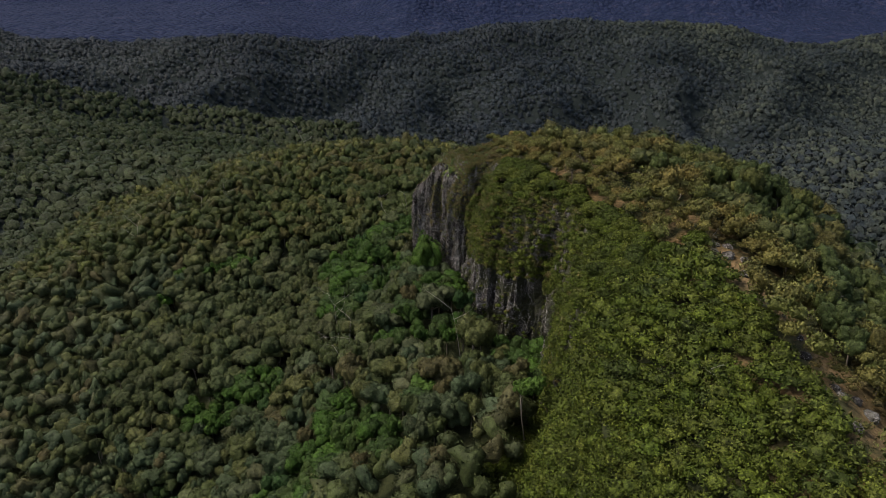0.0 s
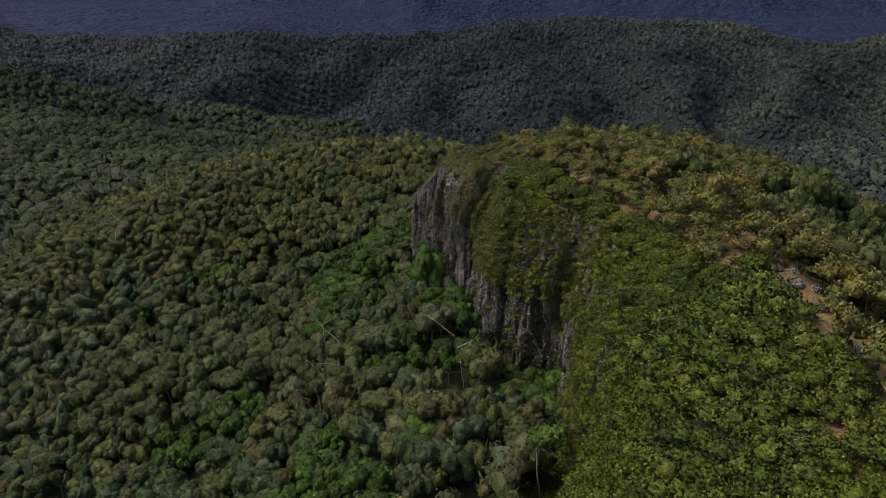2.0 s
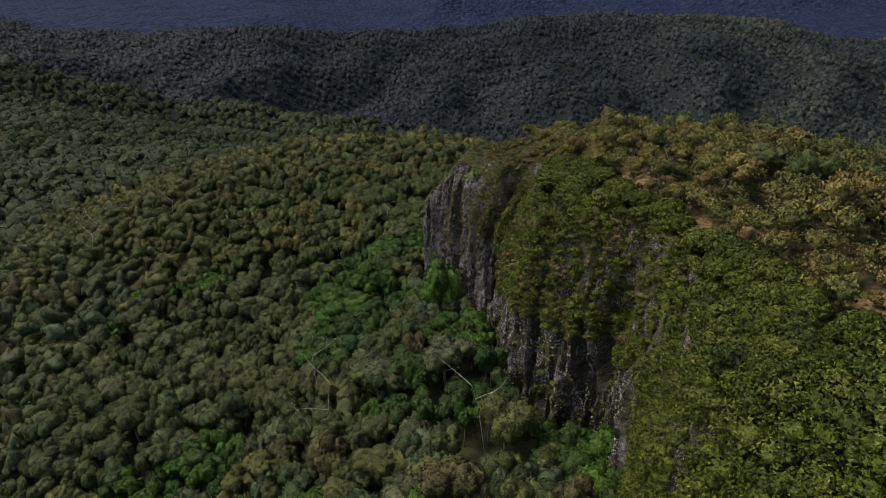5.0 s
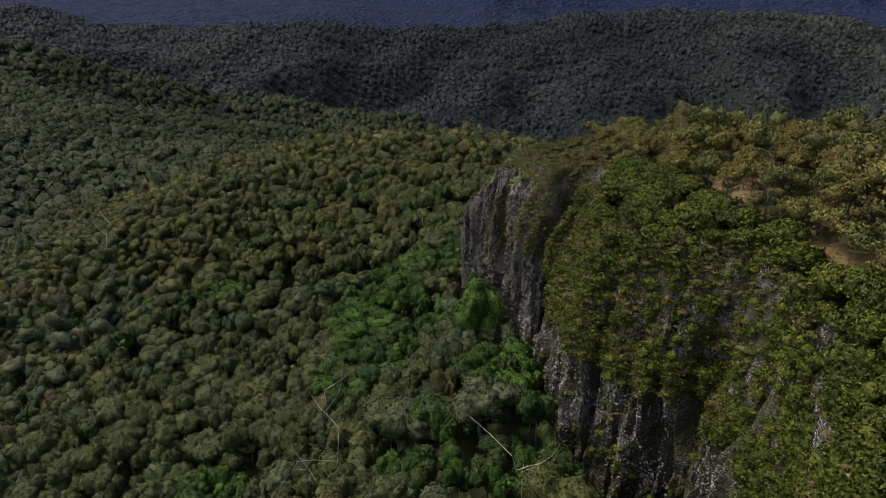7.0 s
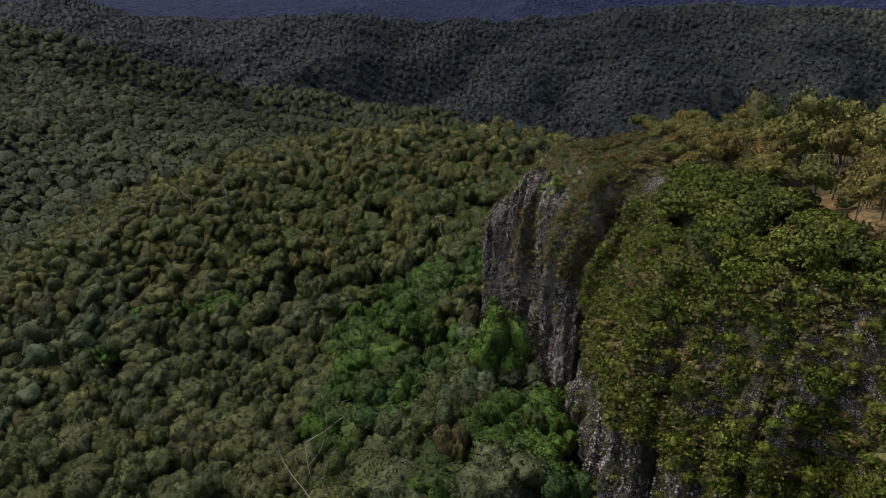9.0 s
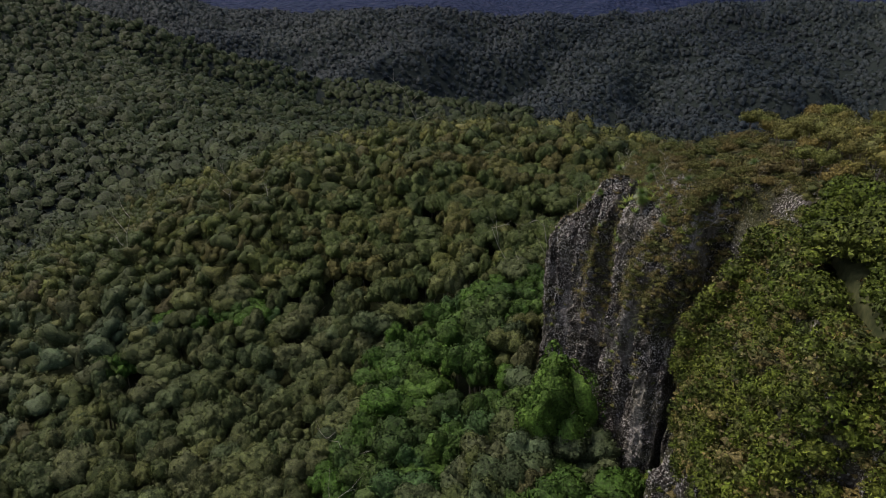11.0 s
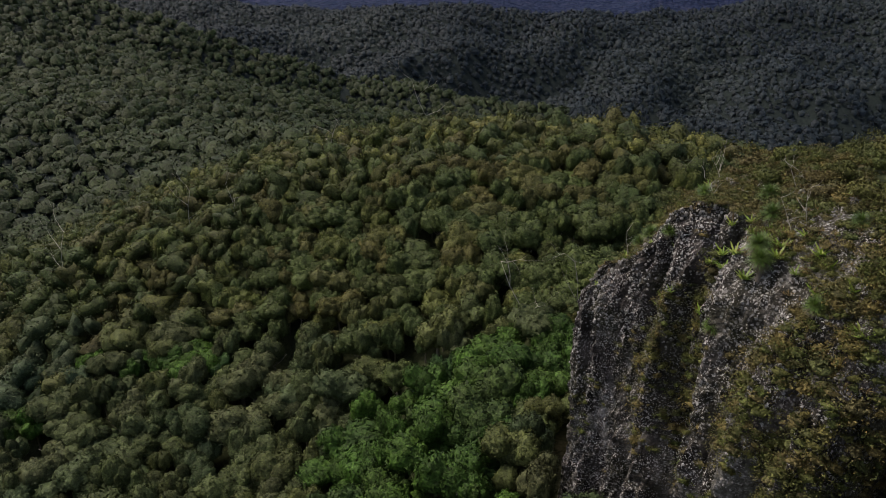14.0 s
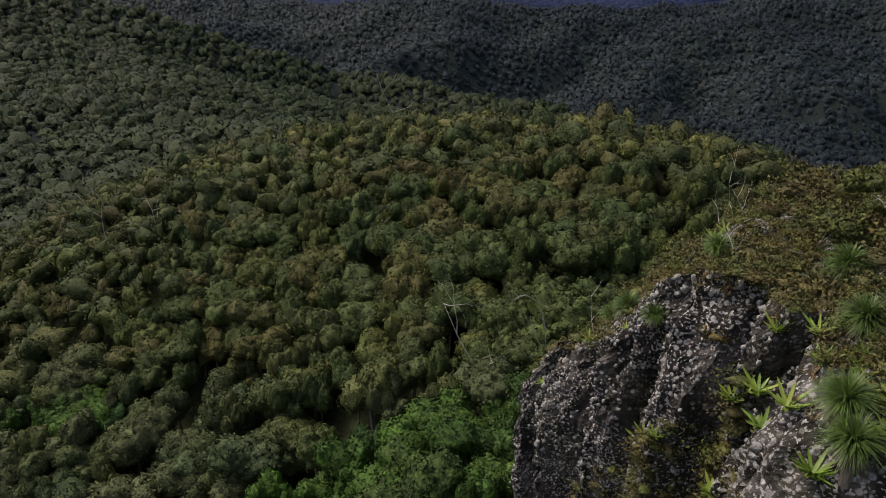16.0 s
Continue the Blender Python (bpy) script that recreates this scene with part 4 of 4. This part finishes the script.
# bushes that cling to the faces and ledges of the rock
wall_grow = fbm(wall_pts[:, 0] / 4, wall_pts[:, 1] / 4, wall_pts[:, 2] / 7, seed=91)
prow_grow = fbm(prow_pts[:, 0] / 4, prow_pts[:, 1] / 4, prow_pts[:, 2] / 7, seed=91)
wy, wl, pl = wall_pts[:, 1], wall_v.ravel(), prow_v.ravel()
for pts, fit, count, small, large in (
        (wall_pts, (wl > -1.8) & (wl < 3.2) & (wy > 106) & (wy < 176), 1300, 0.5, 1.05),
        (wall_pts, (wl > -26) & (wy > 98) & (wy < 128) & (wall_grow > 0.2), 2000, 0.5, 1.1),
        (wall_pts, (wl > -4.5 - 7 * smooth(158, 170, wy)) & (wy > 149) & (wy < 175.5) & (wall_grow > 0.2), 1900, 0.5, 0.95),
        (wall_pts, (wl > -10) & (wy > 166) & (wy < 177.5), 520, 0.45, 0.85),
        (wall_pts, (wl > -4.5) & (wy > 132) & (wy < 151), 950, 0.45, 0.9),
        (wall_pts, (wl > -20) & (wy > 133) & (wall_grow > 0.52), 420, 0.3, 0.7),
        (prow_pts, (pl > -9) & (prow_pts[:, 1] > 174) & (prow_pts[:, 1] < 187.5) & (prow_grow > 0.25), 800, 0.4, 0.9),
        (prow_pts, (pl > 0.5) & (prow_grow > 0.30), 850, 0.3, 0.85),
        (prow_pts, (pl > 1.0) & (prow_pts[:, 1] > 199), 330, 0.3, 0.8),
        (prow_pts, (pl > 0.0) & (prow_grow > 0.40) & (prow_pts[:, 1] > 185) & (prow_pts[:, 1] < 207), 900, 0.2, 0.55),
        (prow_pts, (np.hypot(prow_pts[:, 0] + 1.5, prow_pts[:, 1] - 195.5) < 1.9) & (prow_pts[:, 2] < 121) & (pl > -18), 190, 0.3, 0.65),
        (prow_pts, (pl > -22) & (pl <= 0.5) & (prow_grow > 0.56), 300, 0.3, 0.75)):
    for i in rng.choice(np.flatnonzero(fit), count):
        x, y, z = pts[i]
        z += rng.uniform(-0.9, 0.6) if pts is wall_pts else 0
        s = rng.uniform(small, large) * rng.choice([0.7, 1.0, 1.25])
        row = (x, y, z + 0.15 * s, s, rng.uniform(0.7, 1.1), rng.uniform(0, 6.28), rng.random())
        if pts is wall_pts and rng.random() < (0.85 if y < 135 else 0.45):
            shrub_joined.append((x, y, z + 0.2 * s, s * 0.66, 1.0, row[5], row[6]))
        else:
            heath_joined.append(row)
for x, y in zip(rng.uniform(5, 15, 260), rng.uniform(174, 193, 260)):
    s = rng.uniform(0.4, 1.1)
    heath_joined.append((x, y, float(ground_height(x, y)) + 0.5 * s, s, 1.0, rng.uniform(0, 6.28), rng.random()))
# the steep notch between the cliff and the buttress
bx, by = rng.uniform(4, 15, 5000), rng.uniform(176, 191, 5000)
steep = np.hypot(ground_height(bx + 0.3, by) - ground_height(bx - 0.3, by), ground_height(bx, by + 0.3) - ground_height(bx, by - 0.3)) / 0.6
bx, by = bx[steep > 1.4][:260], by[steep > 1.4][:260]
for x, y, z in zip(bx, by, ground_height(bx, by)):
    s = rng.uniform(0.4, 0.95)
    heath_joined.append((x, y, z + 0.2 * s, s, 1.0, rng.uniform(0, 6.28), rng.random()))
# steep banks below the rim
bx, by = rng.uniform(3, 27, 6000), rng.uniform(56, 114, 6000)
steep = np.hypot(ground_height(bx + 0.7, by) - ground_height(bx - 0.7, by), ground_height(bx, by + 0.7) - ground_height(bx, by - 0.7)) / 1.4
bx, by = bx[steep > 0.85][:1100], by[steep > 0.85][:1100]
for x, y, z in zip(bx, by, ground_height(bx, by)):
    s = rng.uniform(0.6, 1.15)
    shrub_joined.append((x, y, z + 0.5 * s, s, 0.9, rng.uniform(0, 6.28), rng.random()))
plant_all(shrub_protos, shrub_rows)
plant_all(heath_protos, heath_rows)
plant_all(crest_protos, crest_rows)
shrub_half = [crown(np.random.default_rng(800 + k), 1.9, 2.8, 55, 190, 0.21, core=0.8, low=-0.3, detail=1, lobe=(0.15, 0.26)) for k in range(4)]
heath_half = [crown(np.random.default_rng(820 + k), 1.3, 1.9, 34, 90, 0.15, core=0.75, loose=0.2, hubs=(1, 3, 2, 3)[k], low=-0.2, detail=1, lobe=(0.16, 0.28)) for k in range(4)]
crest_half = [crown(np.random.default_rng(840 + k), 1.9, 3.2, 40, 380, 0.18, core=0.75, loose=0.2, hubs=4, low=-0.4, detail=1) for k in range(4)]
joined_plants("ridge_thicket", shrub_half, shrub_joined, leaf_shrub_j, "dense bright-green shrub thicket over the ridge side", "thicket")
heath_fine = [crown(np.random.default_rng(860 + k), 1.3, 1.9, 30, 230, 0.08, core=0.55, loose=0.3, ragged=1.1, hubs=(1, 3, 2, 3)[k], low=-0.2, detail=1, lobe=(0.16, 0.28)) for k in range(4)]
joined_plants("buttress_heath", heath_fine, [r for r in heath_joined if r[1] > 174], leaf_heath_j, "low olive-brown heath over the top and ledges of the buttress", "heath")
joined_plants("ridge_heath", heath_half, [r for r in heath_joined if r[1] <= 174], leaf_heath_j, "olive-brown heath between the small trees", "heath")
if crest_joined:
    joined_plants("crest_woodland", crest_half, crest_joined, leaf_crest_j, "thin dry woodland along the ridge crest", "woodland")


# ---- single trees that stand out ----
def foot(x, y):
    return float(ground_height(x, y))


def bright_tree(x, y, top, radius, height, seed):
    r = np.random.default_rng(seed)
    root = thing("bright_green_tree", "bright green leafy tree at the foot of the cliff", "tree")
    base = foot(x, y)
    lift = top - base - height / 2
    v, f, n = crown(r, radius, height, 100, 6500, 0.18, core=0.86, low=-0.7, hubs=5, lobe=(0.16, 0.27), detail=4)
    part("crown", tri_mesh("crown", v + np.array([0, 0, lift]), f, leaf_bright, normals=n), root)
    tv, tf = trunk_shape(r, lift, 0.06 * radius, radius * 0.6, 5)
    part("trunk", tri_mesh("trunk", tv, tf, bark, shade_smooth=True), root)
    root.matrix_basis = pose(x, y, base)


bright_tree(-5, 184, 112.5, 5.3, 19, 901)
bright_tree(15, 108, 113, 2.6, 5, 902)


def branching(rng, start, way, length, radius, depth, pieces):
    """Crooked bare wood that forks."""
    pts, radii, p = [np.array(start, float)], [radius], np.array(start, float)
    way = np.array(way, float)
    for k in range(4):
        way = way + 0.17 * rng.normal(size=3)
        way /= np.linalg.norm(way)
        p = p + way * length / 4
        pts.append(p)
        radii.append(radius * (1 - 0.2 * (k + 1)))
        if depth and k:
            side = way + 0.75 * rng.normal(size=3) + np.array([0, 0, 0.25])
            branching(rng, p, side / np.linalg.norm(side), length * rng.uniform(0.4, 0.65), radii[-1] * 0.75, depth - 1, pieces)
    pieces.append(tube(pts, radii, 4))


def dead_tree(name, label, x, y, z, height, seed, radius=0.11, lean=(0, 0, 1)):
    rng = np.random.default_rng(seed)
    pieces, limbs = [], []
    root = thing(name, label, "dead tree" if name == "dead_tree" else "branch", "bare wood")
    branching(rng, (0, 0, -0.6), lean, height, radius, 0, pieces)
    main = pieces[0][0]
    for k in (10, 14, 17):
        limb = []
        d = np.array([*rng.normal(size=2), 0.7])
        branching(rng, main[min(k, len(main) - 1)], d / np.linalg.norm(d), height * 0.4, radius * 0.5, 1, limb)
        limbs.append(join(limb))
    part("trunk", tri_mesh("trunk", *join(pieces), dead_wood, shade_smooth=True), root)
    for v, f in limbs:
        part("limb", tri_mesh("limb", v, f, dead_wood, shade_smooth=True), root)
    root.matrix_basis = pose(x, y, z)


for k, (x, y, top) in enumerate([(-30.6, 187, 91), (-27.7, 167.5, 97), (4, 138, 113), (-15.6, 233, 107), (-114, 250, 93), (-92, 264, 99), (-84, 266, 100),
                                 (-77, 296, 107), (-60, 322, 113), (-24, 150, 101), (6, 268, 112), (-12, 238, 106)]):
    z = foot(x, y)
    dead_tree("dead_tree", "bare bleached dead tree standing in the forest", x, y, z, top - z, 920 + k, 0.1)


# ---- what grows on the rock: spear lilies, grass trees, dry grass, bare branches ----
ROCK_PTS = np.concatenate([wall_pts, prow_pts])


def on_rock(x, y, z):
    """The nearest place on the rock or, away from it, on the ground."""
    i = int(np.argmin(np.sum((ROCK_PTS - np.array([x, y, z])) ** 2, axis=1)))
    p = ROCK_PTS[i]
    if np.linalg.norm(p - np.array([x, y, z])) > 2.5:
        return np.array([x, y, foot(x, y)])
    return p


def strap_leaf(length, width, droop):
    n = 5
    v, f = [], []
    for k in range(n + 1):
        t = k / n
        w = width * (0.55 + 0.9 * t - 1.45 * t * t + 0.02)
        o = length * t * math.cos(0.2 + droop * t)
        h = length * (t - 0.42 * droop * t * t)
        v += [(o * 0.62, -w / 2, h * 0.8 + 0.25 * w), (o * 0.62, 0, h * 0.8), (o * 0.62, w / 2, h * 0.8 + 0.25 * w)]
    for k in range(n):
        a = 3 * k
        f += [(a, a + 1, a + 4), (a, a + 4, a + 3), (a + 1, a + 2, a + 5), (a + 1, a + 5, a + 4)]
    return tri_mesh("leaf", np.array(v), np.array(f), leaf_lily, shade_smooth=True)


LEAVES = [strap_leaf(0.95, 0.15, 0.5), strap_leaf(0.92, 0.14, 0.95), strap_leaf(0.85, 0.13, 1.35)]


def spear_lily(count, seed):
    rng = np.random.default_rng(seed)
    root = thing("spear_lily", "yellow-green rosette of sword-shaped leaves growing on the rock", "plant", "spear lilies on the rock")
    for k in range(count):
        t = k / count
        leaf = part("leaf", LEAVES[min(2, int(3 * t))], root)
        leaf.matrix_basis = Matrix.LocRotScale((0, 0, 0), Euler((rng.normal() * 0.1, 0.1 + 0.75 * t + rng.normal() * 0.1, 2.4 * k)), Vector((1, 1, 1)) * rng.uniform(0.75, 1.1))
    return root


lily_protos = [spear_lily(20, 950 + k) for k in range(3)]
LILY_BUTTRESS = [(-5.4, 205.5, 118.3), (-6.1, 204.6, 118), (-2, 200.3, 121.9), (-1, 198, 123.7), (-1.3, 200.2, 120.9), (-0.8, 194.6, 124), (-0.4, 193, 124.5), (0.2, 193, 125),
                 (0.4, 194.7, 125.8), (1, 195.1, 126), (0.9, 192.5, 126.2), (2.3, 193.3, 126.5), (2.5, 193, 126.4), (1.7, 191.8, 126.1), (2.5, 192.3, 126.1), (2.3, 190.9, 125.9),
                 (-3.3, 199.8, 117.6), (-2.7, 200.1, 118), (-2.2, 200, 117.2), (-1.1, 193.9, 122.8), (0.6, 192.1, 125.2), (0.8, 191, 124.7), (-1.6, 194.4, 119.7), (0.7, 190, 123.7)]
LILY_BIG = [(-0.3, 193.4, 124.3), (1.8, 189.5, 126.7), (2.2, 191.4, 127.1), (3.6, 188.4, 127.6), (3.4, 183.7, 126.4), (2.4, 188.4, 126.7), (0.9, 194.2, 126.3), (-3.2, 198.4, 118.7),
            (2.4, 190.7, 127), (1.5, 189.5, 126.6), (0, 193.1, 123.9), (-1.4, 195.1, 123.4), (0.9, 189.8, 124.7), (-2.3, 195.6, 120.2)]
LILY_RIDGE = [(1, 189.9, 124.4), (5.1, 188.5, 126.2), (4.1, 190.9, 126.7), (4.3, 187.1, 124.9), (5.3, 185.9, 126.3), (4.8, 189.2, 126.1), (5.6, 183.8, 125), (8.6, 173.5, 119.9),
              (6.7, 177.5, 116.6), (0, 190.3, 108.5), (3, 184.2, 108.4), (8.7, 173.9, 121.9), (9.1, 174.6, 123.7), (10.2, 180.2, 128.7), (24.3, 137.4, 127.2), (25.7, 135.1, 129.2),
              (26.9, 132.6, 129.9), (23.3, 133.4, 118.6), (25.5, 132, 120.1), (9.7, 151.9, 118), (11.8, 150.4, 116.3), (25.3, 123.3, 123.3), (21.3, 111.1, 121), (38.3, 90.6, 133.3), (22.6, 107.4, 124)]
rng = np.random.default_rng(960)
lily_rows = []
for x, y, z in LILY_BIG + LILY_BUTTRESS[::2] + LILY_RIDGE:
    p = on_rock(x, y, z)
    big = 1.5 if y < 140 else 1.0
    lily_rows.append((int(rng.integers(3)), (p[0], p[1], p[2] + 0.02, rng.uniform(0.75, 1.15) * big, 1.0, rng.uniform(0, 6.28))))
loose = np.flatnonzero((prow_v.ravel() > -1.5) & (prow_pts[:, 1] > 178) & (prow_pts[:, 1] < 208))
for i in rng.choice(loose, 16):
    p = prow_pts[i]
    lily_rows.append((int(rng.integers(3)), (p[0], p[1], p[2] + 0.02, rng.uniform(0.45, 0.85), 1.0, rng.uniform(0, 6.28))))
plant_all(lily_protos, lily_rows)


def needles(rng, count, length, low, high, width=0.014):
    """A ball of thin arching needles between two heights of aim."""
    a = rng.uniform(0, 2 * math.pi, count)
    z = rng.uniform(low, high, count)
    w = np.sqrt(np.clip(1 - z * z, 0.02, 1))
    d = np.stack([w * np.cos(a), w * np.sin(a), z], 1)
    s = np.stack([-np.sin(a), np.cos(a), np.zeros(count)], 1) * width
    ln = length * rng.uniform(0.75, 1.1, (count, 1))
    mid = d * ln * 0.55
    tip = d * ln + np.array([0, 0, -0.18]) * ln
    v = np.stack([-s, s, mid - s, mid + s, tip], 1).reshape(-1, 3)
    base = 5 * np.arange(count)[:, None]
    f = np.concatenate([base + np.array([0, 1, 3]), base + np.array([0, 3, 2]), base + np.array([2, 3, 4])])
    return v, f


def grass_tree(stem, seed):
    rng = np.random.default_rng(seed)
    root = thing("grass_tree", "grass tree with dark stem and round head of fine needles", "grass tree", "grass trees on the rock")
    part("stem", tri_mesh("stem", *tube([(0, 0, -0.4), (0.03, 0.02, stem / 2), (0, 0.05, stem)], [0.14, 0.13, 0.12], 8), bark, shade_smooth=True), root)
    v, f = needles(rng, 520, 0.85, -0.35, 0.98, 0.011)
    part("needle_head", tri_mesh("needle_head", v + np.array([0, 0.05, stem]), f, leaf_grass_tree), root, "green needle leaves")
    v, f = needles(rng, 160, 0.7, -0.95, -0.35)
    part("skirt", tri_mesh("skirt", v + np.array([0, 0.05, stem - 0.05]), f, skirt_needles), root, "grey-brown skirt of dead needles")
    return root


gt_protos = [grass_tree(0.45, 971), grass_tree(0.8, 972), grass_tree(0.3, 973)]
gt_rows = []
for x, y, z in [(2.3, 193.5, 127.4), (1.5, 188.6, 126), (3.3, 185.3, 126.3), (0.4, 190.4, 120.4), (1.4, 190.7, 126.2), (-2.7, 200.3, 122.7), (2.7, 197.8, 126.5), (-0.7, 202.2, 124.9), (11.8, 189.6, 129.5), (-4.3, 206.5, 118.5),
                (6.5, 190, 127), (8, 186, 127), (9.5, 182, 127), (5, 195, 127.3), (13, 178, 129), (7.5, 194, 128), (-3.2, 204.8, 120)]:
    p = on_rock(x, y, z)
    gt_rows.append((int(rng.integers(3)), (p[0], p[1], p[2], rng.uniform(0.75, 1.15), 1.0, rng.uniform(0, 6.28))))
plant_all(gt_protos, gt_rows)

for k, (x, y, z) in enumerate([(1.9, 199.4, 125.8), (0.5, 200.5, 125.1), (3, 199.4, 126.6), (1, 204.5, 125), (-4.8, 207.6, 118.5), (6, 197, 127), (9, 191, 128), (12, 186, 129), (8, 184, 126), (5, 192, 126.5), (4.2, 194.5, 127), (3.4, 191.5, 126.8), (6.2, 188, 127.3), (-5.5, 206.8, 118.3), (7.6, 191.8, 127.8), (4.6, 197.6, 126.9)]):
    p = on_rock(x, y, z)
    dead_tree("bare_branch", "grey leafless crooked branch rising from the heath", *p, 2.6 if k % 2 else 1.9, 980 + k, 0.04, (0.5 * (-1) ** k, 0.2, 0.8))
for k, (x, y) in enumerate([(44, 112), (41, 126), (38, 138), (52, 108), (36, 146), (31, 158), (29, 166), (46, 92), (55, 96), (40, 86), (35, 77)]):
    dead_tree("bare_branch", "pale leafless small tree standing on the dry crest", x, y, foot(x, y), 3.2 + (k % 3), 1000 + k, 0.06, (0.15, 0.1, 1))

# dry grass in tufts on the crest and the top of the rock
tuft_v, tuft_f, tone = [], [], []
count = 0
spots = [prow_pts[i] for i in rng.choice(np.flatnonzero((prow_v.ravel() > -0.5) & (prow_grow > 0.36)), 1300)]
for _ in range(1300):
    y = rng.uniform(60, 200)
    x = float(np.interp(y, [60, 84, 108, 131, 150, 170, 200], [46, 45, 44, 40, 32, 26, 7])) + rng.normal() * 5 + (3 if y < 115 else 0)
    spots.append(np.array([x, y, 0]))
XY = np.array([s[:2] for s in spots])
GH = ground_height(XY[:, 0], XY[:, 1])
for s, g in zip(spots, GH):
    z = s[2] if s[2] else g
    v, f = needles(rng, 12, rng.uniform(0.25, 0.5), 0.35, 0.98, 0.02)
    tuft_v.append(v + np.array([s[0], s[1], z]))
    tuft_f.append(f + count)
    count += len(v)
tagged(new("dry_grass", tri_mesh("dry_grass", np.concatenate(tuft_v), np.concatenate(tuft_f), dry_grass)), "tufts of dry straw-coloured grass on the rocky crest", "grass", kind="stuff")


# boulders along the bare rim of the crest
def boulder_mesh(seed):
    rng = np.random.default_rng(seed)
    v, f = BALLS[4]
    a = rng.uniform(0, 90, 3)
    bump = 0.75 + 0.6 * fbm(v[:, 0] * 1.3 + a[0], v[:, 1] * 1.3 + a[1], v[:, 2] * 1.3 + a[2], seed=seed) + 0.12 * np.round(3 * fbm(v[:, 0] * 2 + a[1], v[:, 1] * 2, v[:, 2] * 2, seed=seed + 1))
    return tri_mesh("boulder", v * bump[:, None] * np.array([1, 0.8, 0.6]), f, rock)


boulders = [boulder_mesh(40 + k) for k in range(4)]
for k in range(26):
    y = rng.uniform(66, 118)
    x = 46.0 + rng.normal() * 1.8 + (2.5 if y < 90 else 0)
    s = rng.uniform(0.35, 1.0)
    ob = tagged(new("boulder", boulders[k % 4]), "weathered grey-brown boulder on the bare rim of the crest", "boulder", "boulders on the crest")
    ob.matrix_basis = placed(x, y, foot(x, y) + 0.1 * s, s, rng.uniform(0, 6.28))


# ---- pale cobbles weathered out of the buttress: single ones, and the small rest in one mesh ----
def cobble_shape(seed, level):
    r = np.random.default_rng(seed)
    v, f = BALLS[level]
    bump = 1 + 1.1 * (fbm(v[:, 0] * 1.6 + seed, v[:, 1] * 1.6, v[:, 2] * 1.6, seed=seed, octaves=2) - 0.5)
    return v * bump[:, None] * np.array([1.0, r.uniform(0.7, 0.95), r.uniform(0.6, 0.85)]), f


rng = np.random.default_rng(77)
crowded = fbm(prow_pts[:, 0] / 2.6, prow_pts[:, 1] / 2.6, prow_pts[:, 2] / 3.5, seed=93, octaves=3)
open_rock = (prow_v.ravel() > -12) & (prow_v.ravel() < 5.5) & (prow_pts[:, 1] > 180) & (crowded > 0.47)
cobble_meshes = [tri_mesh("cobble", *cobble_shape(50 + k, 2), cobble_stone, shade_smooth=True) for k in range(4)]
spots = rng.choice(np.flatnonzero(open_rock & (prow_pts[:, 1] > 190) & (prow_v.ravel() > -8)), 300, replace=False)
for i in spots:
    ob = new("cobble", cobble_meshes[int(rng.integers(4))])
    ob.parent = cliff_prow
    q = rng.uniform(0.09, 0.2)
    ob.matrix_local = Matrix.LocRotScale(Vector(prow_pts[i].tolist()), Euler(rng.uniform(0, 6.28, 3).tolist()), (q, q, q))
small = [cobble_shape(70 + k, 1) for k in range(4)]


def small_cobbles(points, count, least, most, parent):
    pieces = []
    for i in rng.choice(len(points), count):
        v, f = small[int(rng.integers(4))]
        turn = np.array(Euler(rng.uniform(0, 6.28, 3).tolist()).to_matrix())
        pieces.append((v @ turn.T * (least + (most - least) * rng.random() ** 2) + points[i], f))
    ob = new("small_cobbles", tri_mesh("small_cobbles", *join(pieces), cobble_stone, shade_smooth=True))
    ob.parent = parent
    tagged(ob, "pale lichen-covered pebbles set in the dark rock", "", kind="stuff")


small_cobbles(prow_pts[open_rock], 7500, 0.04, 0.14, cliff_prow)
wall_crowd = fbm(wall_pts[:, 0] / 3.5, wall_pts[:, 1] / 3.5, wall_pts[:, 2] / 5, seed=94, octaves=3)
small_cobbles(wall_pts[(wall_v.ravel() > -25) & (wall_pts[:, 1] > 130) & (wall_v.ravel() < np.where(wall_pts[:, 1] > 165, -9, -3.5)) & (wall_crowd > 0.5)], 3200, 0.07, 0.22, cliff_wall)
